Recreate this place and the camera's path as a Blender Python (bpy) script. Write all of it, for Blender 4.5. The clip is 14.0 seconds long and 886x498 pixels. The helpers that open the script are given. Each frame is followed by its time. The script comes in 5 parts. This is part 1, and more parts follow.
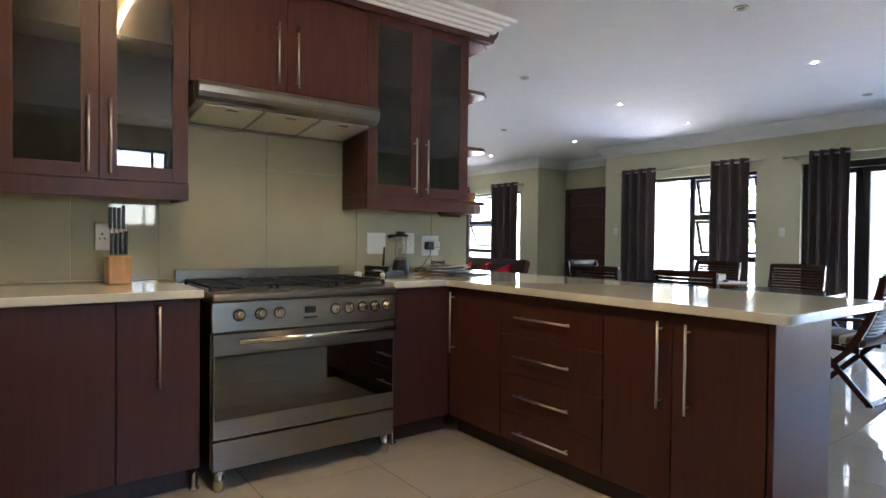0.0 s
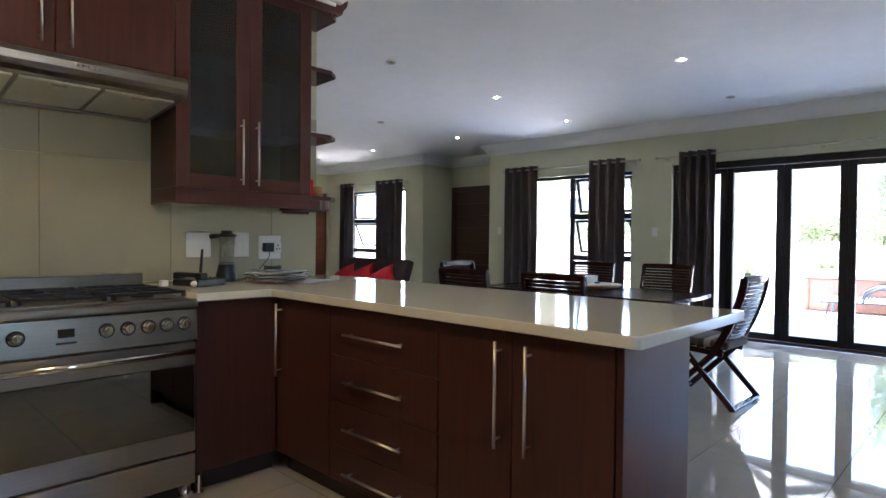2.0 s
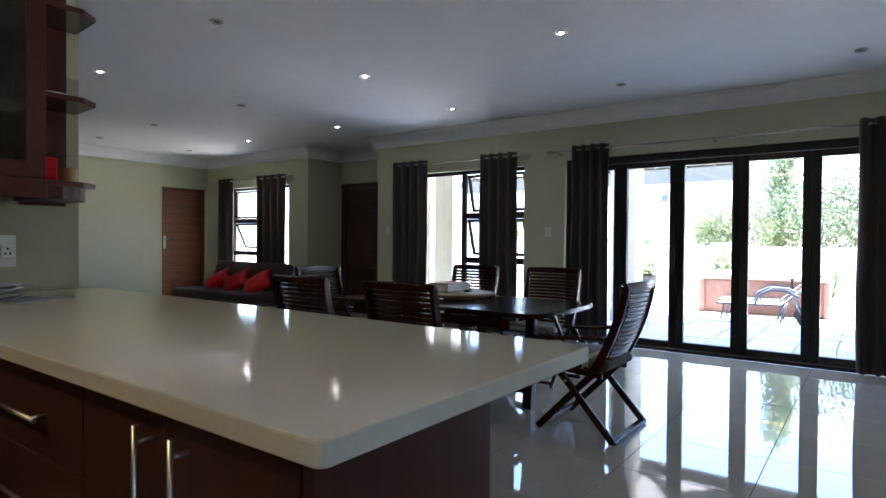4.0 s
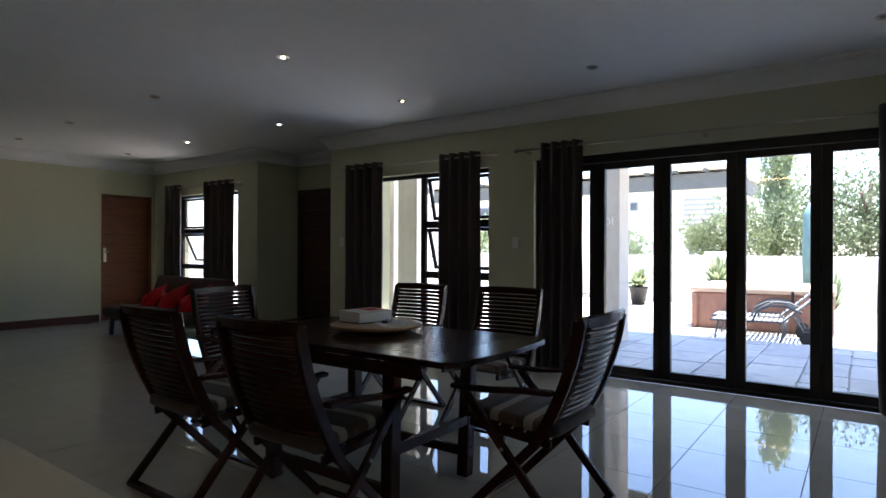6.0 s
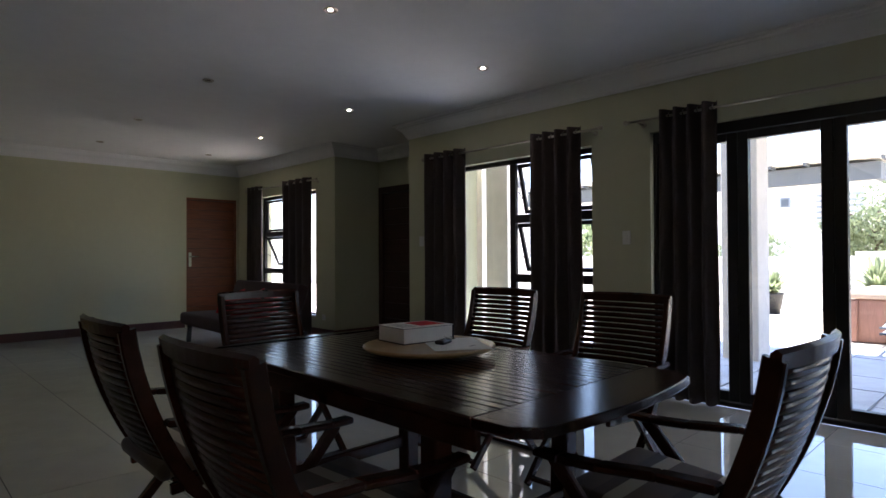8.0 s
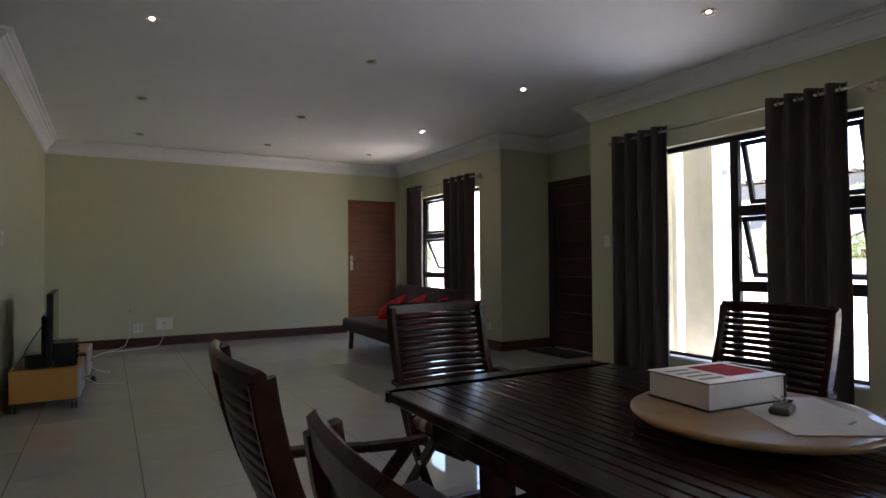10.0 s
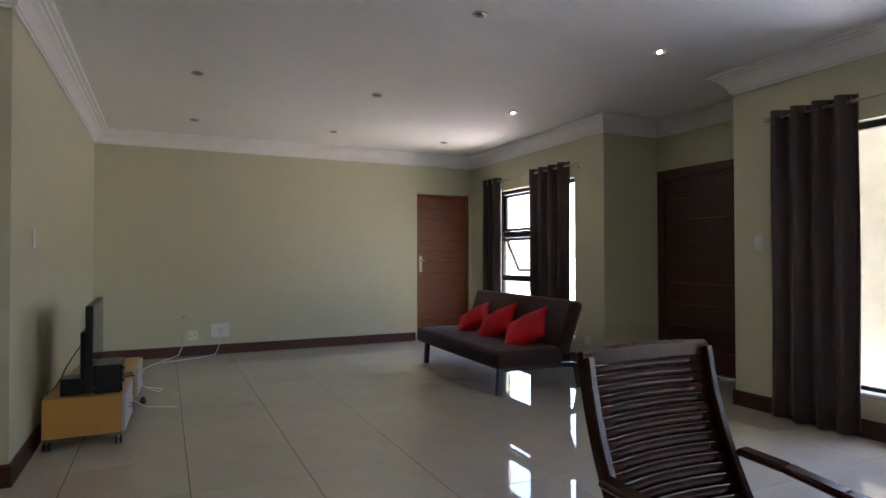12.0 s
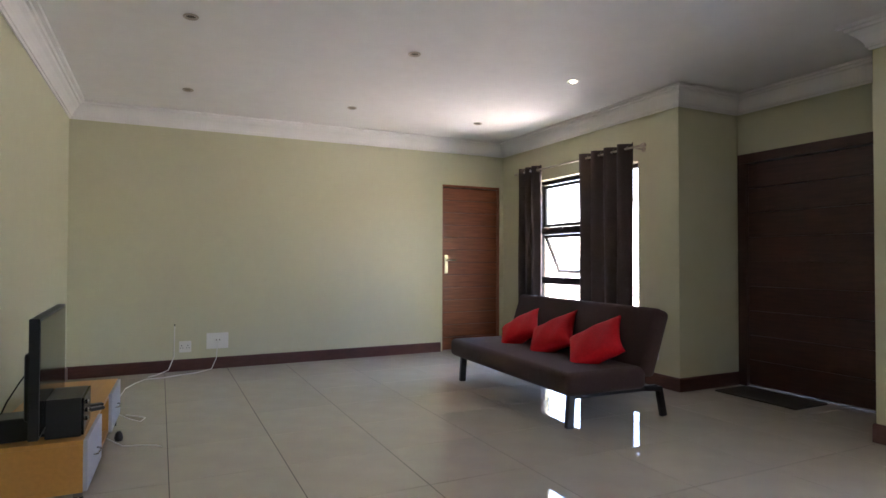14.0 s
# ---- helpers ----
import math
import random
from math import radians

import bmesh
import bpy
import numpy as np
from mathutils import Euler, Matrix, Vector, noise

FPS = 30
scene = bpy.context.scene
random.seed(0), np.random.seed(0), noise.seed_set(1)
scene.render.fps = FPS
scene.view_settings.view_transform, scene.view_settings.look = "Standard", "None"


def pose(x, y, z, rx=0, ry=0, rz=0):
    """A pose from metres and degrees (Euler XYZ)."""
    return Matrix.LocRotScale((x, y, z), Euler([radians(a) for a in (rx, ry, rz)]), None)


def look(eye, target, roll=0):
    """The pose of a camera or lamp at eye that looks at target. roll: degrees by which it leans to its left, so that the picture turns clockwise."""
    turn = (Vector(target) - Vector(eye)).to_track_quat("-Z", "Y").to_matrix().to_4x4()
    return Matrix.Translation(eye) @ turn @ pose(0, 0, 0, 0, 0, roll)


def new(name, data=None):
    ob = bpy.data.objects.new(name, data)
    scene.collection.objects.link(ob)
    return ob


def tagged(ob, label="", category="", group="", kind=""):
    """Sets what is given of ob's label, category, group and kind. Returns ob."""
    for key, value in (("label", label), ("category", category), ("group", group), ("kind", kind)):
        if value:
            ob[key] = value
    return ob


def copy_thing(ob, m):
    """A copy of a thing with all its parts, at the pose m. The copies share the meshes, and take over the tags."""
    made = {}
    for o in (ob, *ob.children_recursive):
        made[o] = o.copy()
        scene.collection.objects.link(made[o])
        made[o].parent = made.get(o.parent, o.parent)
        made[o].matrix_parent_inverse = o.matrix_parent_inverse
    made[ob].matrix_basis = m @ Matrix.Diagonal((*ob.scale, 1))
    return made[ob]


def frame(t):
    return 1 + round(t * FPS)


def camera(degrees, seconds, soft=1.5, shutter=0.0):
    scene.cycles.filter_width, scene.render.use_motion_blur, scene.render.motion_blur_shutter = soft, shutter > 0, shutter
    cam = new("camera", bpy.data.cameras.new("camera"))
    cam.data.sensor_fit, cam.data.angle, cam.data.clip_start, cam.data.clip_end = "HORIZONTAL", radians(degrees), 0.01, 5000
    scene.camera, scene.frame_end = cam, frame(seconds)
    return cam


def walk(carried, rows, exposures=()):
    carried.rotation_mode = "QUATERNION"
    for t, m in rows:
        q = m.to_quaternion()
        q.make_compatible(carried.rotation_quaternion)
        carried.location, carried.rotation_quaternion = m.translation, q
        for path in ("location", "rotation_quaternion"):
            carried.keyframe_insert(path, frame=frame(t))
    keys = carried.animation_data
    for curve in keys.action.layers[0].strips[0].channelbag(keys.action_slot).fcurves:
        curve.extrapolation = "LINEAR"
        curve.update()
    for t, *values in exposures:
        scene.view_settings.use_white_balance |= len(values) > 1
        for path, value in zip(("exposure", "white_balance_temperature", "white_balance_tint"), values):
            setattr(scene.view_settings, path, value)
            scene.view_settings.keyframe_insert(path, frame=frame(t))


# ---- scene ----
cam = camera(74.5, 14.0)
PATH = [
    (0, (0.706, -0.032, 1.134), (1.894, 1.577, 1.1), 0.6),
    (0.5, (0.796, 0.019, 1.138), (2.035, 1.588, 1.106), 0.5),
    (1, (0.933, 0.064, 1.135), (2.242, 1.576, 1.102), 0.5),
    (1.5, (1.102, 0.099, 1.142), (2.477, 1.551, 1.107), 0.6),
    (2, (1.278, 0.132, 1.149), (2.719, 1.519, 1.114), 0.6),
    (2.5, (1.508, 0.172, 1.154), (3.012, 1.49, 1.12), 0.5),
    (3, (1.734, 0.193, 1.148), (3.287, 1.453, 1.115), 0.6),
    (3.5, (1.971, 0.227, 1.152), (3.559, 1.442, 1.12), 0.5),
    (4, (2.231, 0.266, 1.148), (3.843, 1.45, 1.121), 0.5),
    (6.5, (3.493, 0.539, 1.194), (5.112, 1.714, 1.206), 0.1),
    (7, (3.735, 0.663, 1.16), (5.313, 1.892, 1.183), 0.0),
    (7.5, (3.939, 0.801, 1.147), (5.437, 2.126, 1.169), -0.3),
    (8, (4.099, 0.976, 1.122), (5.496, 2.407, 1.146), -0.3),
    (8.5, (4.219, 1.165, 1.122), (5.507, 2.695, 1.147), -0.4),
    (9, (4.333, 1.376, 1.113), (5.509, 2.993, 1.142), -0.5),
    (11.3, (4.431, 2.525, 1.145), (5.31, 4.322, 1.174), -0.2),
    (11.5, (4.436, 2.641, 1.166), (5.309, 4.44, 1.189), -0.2),
    (12, (4.441, 2.912, 1.182), (5.304, 4.716, 1.21), -0.1),
    (12.5, (4.452, 3.189, 1.182), (5.313, 4.994, 1.209), -0.1),
    (13, (4.464, 3.471, 1.18), (5.329, 5.274, 1.209), -0.0),
    (13.5, (4.478, 3.749, 1.173), (5.347, 5.55, 1.206), -0.0),
    (14, (4.513, 4.005, 1.148), (5.387, 5.804, 1.183), 0.1),
]
EXPOSURES = [(0, 4.95, 5850, 22), (1, 4.92, 5800, 22), (3, 4.15, 5600, 21), (4, 3.8, 5650, 20), (6.5, 2.57, 6150, 20), (8, 2.78, 6200, 23), (9, 3.18, 6400, 27), (11.5, 3.93, 6400, 27), (12.5, 4.42, 6400, 28), (14, 4.72, 6400, 28)]
walk(cam, [(t, look(eye, target, roll)) for t, eye, target, roll in PATH], EXPOSURES)

# ---- world, sun, exposure ----
world = bpy.data.worlds.new("sky")
scene.world = world
world.use_nodes = True
wn = world.node_tree.nodes
sky = wn.new("ShaderNodeTexSky")
sky.sky_type = "NISHITA"
sky.sun_disc = False
SUN_DIR = Vector((0.08, -0.16, 0.985)).normalized()
sky.sun_elevation = math.asin(SUN_DIR.z)
sky.sun_rotation = math.atan2(SUN_DIR.x, SUN_DIR.y)
world.node_tree.links.new(sky.outputs[0], wn["Background"].inputs[0])
wn["Background"].inputs[1].default_value = 0.15
sun_data = bpy.data.lights.new("sun", "SUN")
sun_data.energy, sun_data.angle, sun_data.color = 5.0, radians(0.6), (1.0, 0.95, 0.87)
sun = new("sun", sun_data)
sun.matrix_world = look(SUN_DIR * 30, (0, 0, 0))


# ---- materials ----
def material(name, color, rough=0.5, metal=0.0, grain=0.0, grain_scale=40.0, stretch=(1, 1, 1), bump=0.0, bump_scale=60.0,
             coat=0.0, spec=0.5, dark=None, vary=0.0, rough_vary=0.0, sheen=0.0):
    """A principled material with colour variation at two scales, varied gloss and fine relief."""
    m = bpy.data.materials.new(name)
    m.use_nodes = True
    nt = m.node_tree
    n, l = nt.nodes, nt.links
    b = n["Principled BSDF"]
    b.inputs["Roughness"].default_value, b.inputs["Metallic"].default_value = rough, metal
    b.inputs["Specular IOR Level"].default_value, b.inputs["Coat Weight"].default_value = spec, coat
    b.inputs["Coat Roughness"].default_value = 0.06
    b.inputs["Sheen Weight"].default_value = sheen
    b.inputs["Base Color"].default_value = (*color, 1)
    co = n.new("ShaderNodeTexCoord")
    mp = n.new("ShaderNodeMapping")
    mp.inputs["Scale"].default_value = stretch
    l.new(co.outputs["Object"], mp.inputs[0])
    if grain or vary:
        fine = n.new("ShaderNodeTexNoise")
        fine.inputs["Scale"].default_value, fine.inputs["Detail"].default_value = grain_scale, 6
        l.new(mp.outputs[0], fine.inputs[0])
        coarse = n.new("ShaderNodeTexNoise")
        coarse.inputs["Scale"].default_value, coarse.inputs["Detail"].default_value = 1.3, 3
        l.new(co.outputs["Object"], coarse.inputs[0])
        mixf = n.new("ShaderNodeMix")
        mixf.inputs[0].default_value = 0.35
        l.new(fine.outputs[0], mixf.inputs[2]), l.new(coarse.outputs[0], mixf.inputs[3])
        ramp = n.new("ShaderNodeValToRGB")
        lo = dark or tuple(c * (1 - grain) for c in color)
        ramp.color_ramp.elements[0].position, ramp.color_ramp.elements[1].position = 0.33, 0.67
        ramp.color_ramp.elements[0].color = (*lo, 1)
        ramp.color_ramp.elements[1].color = (*[min(1, c * (1 + grain * 0.6)) for c in color], 1)
        l.new(mixf.outputs[0], ramp.inputs[0])
        out = ramp.outputs[0]
        if vary:
            info = n.new("ShaderNodeObjectInfo")
            hsv = n.new("ShaderNodeHueSaturation")
            rng = n.new("ShaderNodeMapRange")
            rng.inputs[3].default_value, rng.inputs[4].default_value = 1 - vary, 1 + vary
            l.new(info.outputs["Random"], rng.inputs[0]), l.new(rng.outputs[0], hsv.inputs["Value"]), l.new(out, hsv.inputs["Color"])
            out = hsv.outputs[0]
        l.new(out, b.inputs["Base Color"])
        if rough_vary:
            rr = n.new("ShaderNodeMapRange")
            rr.inputs[3].default_value, rr.inputs[4].default_value = max(0, rough - rough_vary), rough + rough_vary
            l.new(coarse.outputs[0], rr.inputs[0]), l.new(rr.outputs[0], b.inputs["Roughness"])
    if bump:
        bn = n.new("ShaderNodeTexNoise")
        bn.inputs["Scale"].default_value, bn.inputs["Detail"].default_value = bump_scale, 4
        l.new(mp.outputs[0], bn.inputs[0])
        bp = n.new("ShaderNodeBump")
        bp.inputs["Strength"].default_value, bp.inputs["Distance"].default_value = bump, 0.01
        l.new(bn.outputs[0], bp.inputs["Height"]), l.new(bp.outputs[0], b.inputs["Normal"])
    return m


def glowing(name, color, strength):
    m = bpy.data.materials.new(name)
    m.use_nodes = True
    b = m.node_tree.nodes["Principled BSDF"]
    b.inputs["Base Color"].default_value = (*color, 1)
    b.inputs["Emission Color"].default_value, b.inputs["Emission Strength"].default_value = (*color, 1), strength
    return m


def clear_glass(name, tint=(1, 1, 1), rough=0.0, base=0.04):
    """Thin window glass: mostly clear, with a mirror share that grows at grazing angles."""
    m = bpy.data.materials.new(name)
    m.use_nodes = True
    n, l = m.node_tree.nodes, m.node_tree.links
    n.remove(n["Principled BSDF"])
    tr, gl, lw, mx = n.new("ShaderNodeBsdfTransparent"), n.new("ShaderNodeBsdfGlossy"), n.new("ShaderNodeLayerWeight"), n.new("ShaderNodeMixShader")
    pw, fr = n.new("ShaderNodeMath"), n.new("ShaderNodeMath")
    pw.operation, fr.operation = "POWER", "MULTIPLY_ADD"
    pw.inputs[1].default_value, fr.inputs[1].default_value, fr.inputs[2].default_value = 5.0, 0.9 - base, base
    lw.inputs[0].default_value = 0.5
    l.new(lw.outputs["Facing"], pw.inputs[0]), l.new(pw.outputs[0], fr.inputs[0])
    tr.inputs[0].default_value = (*tint, 1)
    gl.inputs["Roughness"].default_value = rough
    l.new(fr.outputs[0], mx.inputs[0]), l.new(tr.outputs[0], mx.inputs[1]), l.new(gl.outputs[0], mx.inputs[2])
    l.new(mx.outputs[0], n["Material Output"].inputs[0])
    return m


PAINT = material("wall_paint", (0.555, 0.545, 0.37), 0.62, grain=0.025, grain_scale=9, bump=0.06, bump_scale=160, rough_vary=0.06)
WHITE = material("ceiling_paint", (0.80, 0.79, 0.77), 0.75, grain=0.03, grain_scale=6, bump=0.04, bump_scale=120)
PLASTER = material("plaster_white", (0.80, 0.79, 0.76), 0.55, grain=0.03, grain_scale=15)
EXTERIOR = material("exterior_plaster", (0.72, 0.69, 0.62), 0.85, grain=0.08, grain_scale=12, bump=0.2, bump_scale=90)
EXT_BEIGE = material("exterior_beige", (0.52, 0.49, 0.45), 0.85, grain=0.10, grain_scale=12, bump=0.2, bump_scale=90)
TILE = material("porcelain_tile", (0.51, 0.478, 0.405), 0.02, grain=0.06, grain_scale=5, vary=0.02, spec=1.0)
GROUT = material("grout", (0.07, 0.062, 0.055), 0.85, grain=0.2, grain_scale=30)
SPLASH = material("splash_tile", (0.40, 0.375, 0.265), 0.035, grain=0.05, grain_scale=6, vary=0.02)
WOODSTRETCH = (7, 7, 0.35)
CAB = material("mahogany_laminate", (0.072, 0.0240, 0.0170), 0.36, grain=0.20, grain_scale=9, stretch=WOODSTRETCH, bump=0.01, bump_scale=30, spec=0.30)
CABGLOSS = material("polished_laminate", (0.085, 0.028, 0.018), 0.12, grain=0.20, grain_scale=9, stretch=WOODSTRETCH, spec=0.6)
CABDARK = material("dark_laminate", (0.035, 0.014, 0.012), 0.40, grain=0.3, grain_scale=9, stretch=WOODSTRETCH)
QUARTZ = material("cream_quartz", (0.70, 0.68, 0.56), 0.07, grain=0.05, grain_scale=160, rough_vary=0.02)
STEEL = material("brushed_steel", (0.29, 0.262, 0.22), 0.28, metal=1.0, grain=0.10, grain_scale=20, stretch=(0.3, 9, 9), bump=0.02, bump_scale=60)
CHROME = material("satin_chrome", (0.66, 0.64, 0.60), 0.12, metal=1.0, grain=0.05)
BRASS = material("aged_nickel", (0.50, 0.45, 0.36), 0.28, metal=1.0, grain=0.08)
BLACKGLASS = material("oven_glass", (0.17, 0.162, 0.15), 0.03, metal=1.0)
FILTER = material("filter_aluminium", (0.66, 0.63, 0.52), 0.42, metal=0.7, grain=0.08, grain_scale=30)
IRON = material("cast_iron", (0.015, 0.015, 0.016), 0.55, grain=0.3, bump=0.1, bump_scale=200)
BLACK = material("black_plastic", (0.014, 0.014, 0.016), 0.32, grain=0.15)
SOFTBLACK = material("black_rubber", (0.02, 0.02, 0.02), 0.7, grain=0.2)
WHITEPLASTIC = material("white_plastic", (0.74, 0.73, 0.69), 0.35, grain=0.02)
FROST = clear_glass("cabinet_glass", (0.62, 0.60, 0.55), 0.0, 0.07)
GLASS = clear_glass("window_glass", (0.96, 0.98, 0.97))
TEAK = material("dark_teak", (0.046, 0.0150, 0.0085), 0.25, grain=0.35, grain_scale=7, stretch=(2, 2, 2), bump=0.03, bump_scale=70, spec=0.30)
TABLE = material("table_teak", (0.034, 0.0115, 0.0075), 0.16, grain=0.40, grain_scale=8, stretch=(7, 0.5, 7), bump=0.07, bump_scale=14, spec=0.5)
ALU = material("bronze_aluminium", (0.022, 0.018, 0.017), 0.42, metal=0.3, grain=0.1)
CURTAIN = material("curtain_cloth", (0.084, 0.059, 0.053), 0.85, grain=0.25, grain_scale=90, bump=0.15, bump_scale=300, sheen=0.2)
DOORWOOD = material("red_brown_door", (0.24, 0.070, 0.030), 0.38, grain=0.35, grain_scale=9, stretch=(0.6, 8, 8), bump=0.03, bump_scale=60)
ENTRYWOOD = material("dark_entry_door", (0.060, 0.022, 0.015), 0.42, grain=0.35, grain_scale=9, stretch=(8, 0.6, 8), bump=0.03, bump_scale=60)
SKIRT = material("skirting_wood", (0.085, 0.028, 0.020), 0.35, grain=0.3, grain_scale=9, stretch=(1, 1, 6))
SOFACLOTH = material("sofa_cloth", (0.058, 0.031, 0.029), 0.9, grain=0.25, grain_scale=140, bump=0.2, bump_scale=350, sheen=0.1, spec=0.3)
REDCLOTH = material("red_cushion_cloth", (0.52, 0.006, 0.013), 0.7, grain=0.15, grain_scale=50, bump=0.12, bump_scale=220, spec=0.25)
BEECH = material("beech_laminate", (0.58, 0.285, 0.065), 0.38, grain=0.10, grain_scale=8, stretch=(6, 0.6, 6))
BLOCKWOOD = material("knife_block_wood", (0.52, 0.27, 0.10), 0.4, grain=0.25, grain_scale=10, stretch=(6, 6, 0.6))
GREYDOOR = material("silver_grey_laminate", (0.42, 0.44, 0.50), 0.35, grain=0.05)
SCREEN = material("tv_screen", (0.008, 0.008, 0.010), 0.12, spec=0.3)
PAPER = material("paper", (0.74, 0.73, 0.70), 0.8, grain=0.05)
TRAYWOOD = material("turned_wood", (0.38, 0.225, 0.085), 0.32, grain=0.25, grain_scale=14, coat=0.3)
MAT_FIBRE = material("doormat_fibre", (0.035, 0.026, 0.020), 0.95, grain=0.4, grain_scale=150, bump=0.6, bump_scale=250)
FOLIAGE = material("foliage", (0.19, 0.24, 0.13), 0.6, grain=0.45, grain_scale=5, vary=0.25)
FOLIAGE_LIGHT = material("foliage_light", (0.25, 0.30, 0.16), 0.6, grain=0.45, grain_scale=5, vary=0.25)
BARK = material("bark", (0.12, 0.09, 0.065), 0.9, grain=0.4, bump=0.5, bump_scale=25)
SLATE = material("slate_paving", (0.37, 0.405, 0.455), 0.7, grain=0.18, grain_scale=7, vary=0.08, bump=0.25, bump_scale=20)
GRAVEL = material("pale_ground", (0.52, 0.47, 0.38), 0.9, grain=0.25, grain_scale=40, bump=0.3, bump_scale=60)
APRON = material("pale_concrete", (0.68, 0.63, 0.55), 0.8, grain=0.12, grain_scale=14, bump=0.2, bump_scale=60)
SPA_PANEL = material("spa_panel", (0.27, 0.135, 0.10), 0.6, grain=0.25, grain_scale=12, stretch=(6, 6, 0.5))
SPA_LID = material("spa_cover", (0.42, 0.31, 0.23), 0.7, grain=0.1)
TEAL = material("teal_canvas", (0.10, 0.19, 0.19), 0.85, grain=0.2, grain_scale=20)
HOUSEGREY = material("grey_fascia", (0.24, 0.26, 0.28), 0.7, grain=0.1)
HOUSEDARK = material("dark_grey_fascia", (0.075, 0.085, 0.095), 0.7, grain=0.1)
DAYPANE = material("dark_pane", (0.05, 0.06, 0.08), 0.1)


# sunlight passes partly through leaves and curtain cloth
for leafy, share in ((FOLIAGE, 0.5), (FOLIAGE_LIGHT, 0.5), (CURTAIN, 0.22)):
    nt = leafy.node_tree
    pb, tl, mx = nt.nodes["Principled BSDF"], nt.nodes.new("ShaderNodeBsdfTranslucent"), nt.nodes.new("ShaderNodeMixShader")
    nt.links.new(pb.inputs["Base Color"].links[0].from_socket, tl.inputs[0])
    mx.inputs[0].default_value = share
    nt.links.new(pb.outputs[0], mx.inputs[1]), nt.links.new(tl.outputs[0], mx.inputs[2]), nt.links.new(mx.outputs[0], nt.nodes["Material Output"].inputs[0])


def striped(name, c1, c2, period):
    """Woven cushion stripes along local x."""
    m = material(name, c1, 0.9, bump=0.2, bump_scale=260, sheen=0.2)
    n, l = m.node_tree.nodes, m.node_tree.links
    co, sep = n.new("ShaderNodeTexCoord"), n.new("ShaderNodeSeparateXYZ")
    mul, fract, ramp = n.new("ShaderNodeMath"), n.new("ShaderNodeMath"), n.new("ShaderNodeValToRGB")
    mul.operation, fract.operation = "MULTIPLY", "FRACT"
    mul.inputs[1].default_value = 1 / period
    l.new(co.outputs["Object"], sep.inputs[0]), l.new(sep.outputs[1], mul.inputs[0]), l.new(mul.outputs[0], fract.inputs[0])
    e = ramp.color_ramp.elements
    e[0].color, e[1].color = (*c1, 1), (*c2, 1)
    e[0].position, e[1].position = 0.0, 0.52
    ramp.color_ramp.interpolation = "CONSTANT"
    mid = ramp.color_ramp.elements.new(0.78)
    mid.color = (*[c * 0.5 for c in c1], 1)
    l.new(fract.outputs[0], ramp.inputs[0]), l.new(ramp.outputs[0], n["Principled BSDF"].inputs["Base Color"])
    return m


CUSHION = striped("striped_cushion", (0.105, 0.062, 0.036), (0.42, 0.36, 0.26), 0.17)


# ---- mesh tools ----
def box(x0, x1, y0, y1, z0, z1, bevel=0.0, seg=1):
    bm = bmesh.new()
    bmesh.ops.create_cube(bm, size=1)
    for v in bm.verts:
        v.co = Vector((x0 + (v.co.x + 0.5) * (x1 - x0), y0 + (v.co.y + 0.5) * (y1 - y0), z0 + (v.co.z + 0.5) * (z1 - z0)))
    if bevel:
        bmesh.ops.bevel(bm, geom=bm.edges[:], offset=bevel, segments=seg, affect="EDGES", profile=0.5)
    return bm


def merge(*bms):
    out = bms[0]
    for b in bms[1:]:
        me = bpy.data.meshes.new("tmp")
        b.to_mesh(me)
        b.free()
        out.from_mesh(me)
        bpy.data.meshes.remove(me)
    return out


def moved(bm, m):
    bm.transform(m)
    return bm


def rod(p0, p1, r, seg=12, r2=None):
    """A round bar from p0 to p1."""
    p0, p1 = Vector(p0), Vector(p1)
    bm = bmesh.new()
    bmesh.ops.create_cone(bm, cap_ends=True, segments=seg, radius1=r, radius2=r if r2 is None else r2, depth=(p1 - p0).length)
    bm.transform(Matrix.Translation((p0 + p1) / 2) @ (p1 - p0).to_track_quat("Z", "Y").to_matrix().to_4x4())
    for f in bm.faces:
        f.smooth = len(f.verts) == 4
    return bm


def beam(p0, p1, w, t, bevel=0.004, side=(1, 0, 0)):
    """A rectangular bar from p0 to p1, w wide along side, t thick across it."""
    p0, p1 = Vector(p0), Vector(p1)
    d = (p1 - p0).normalized()
    sx = Vector(side)
    sx = (sx - d * sx.dot(d)).normalized()
    sy = d.cross(sx)
    bm = box(-w / 2, w / 2, -t / 2, t / 2, 0, (p1 - p0).length, bevel)
    bm.transform(Matrix(((sx.x, sy.x, d.x, p0.x), (sx.y, sy.y, d.y, p0.y), (sx.z, sy.z, d.z, p0.z), (0, 0, 0, 1))))
    return bm


def tube(points, r, seg=8):
    """A bent round bar through the points."""
    pts = [Vector(p) for p in points]
    bm = bmesh.new()
    rings = []
    for i, p in enumerate(pts):
        d = (pts[min(i + 1, len(pts) - 1)] - pts[max(i - 1, 0)]).normalized()
        q = d.to_track_quat("Z", "Y")
        rings.append([bm.verts.new(p + q @ Vector((r * math.cos(2 * math.pi * k / seg), r * math.sin(2 * math.pi * k / seg), 0))) for k in range(seg)])
    for a, b in zip(rings, rings[1:]):
        for k in range(seg):
            bm.faces.new((a[k], a[(k + 1) % seg], b[(k + 1) % seg], b[k])).smooth = True
    bm.faces.new(rings[0][::-1])
    bm.faces.new(rings[-1])
    return bm


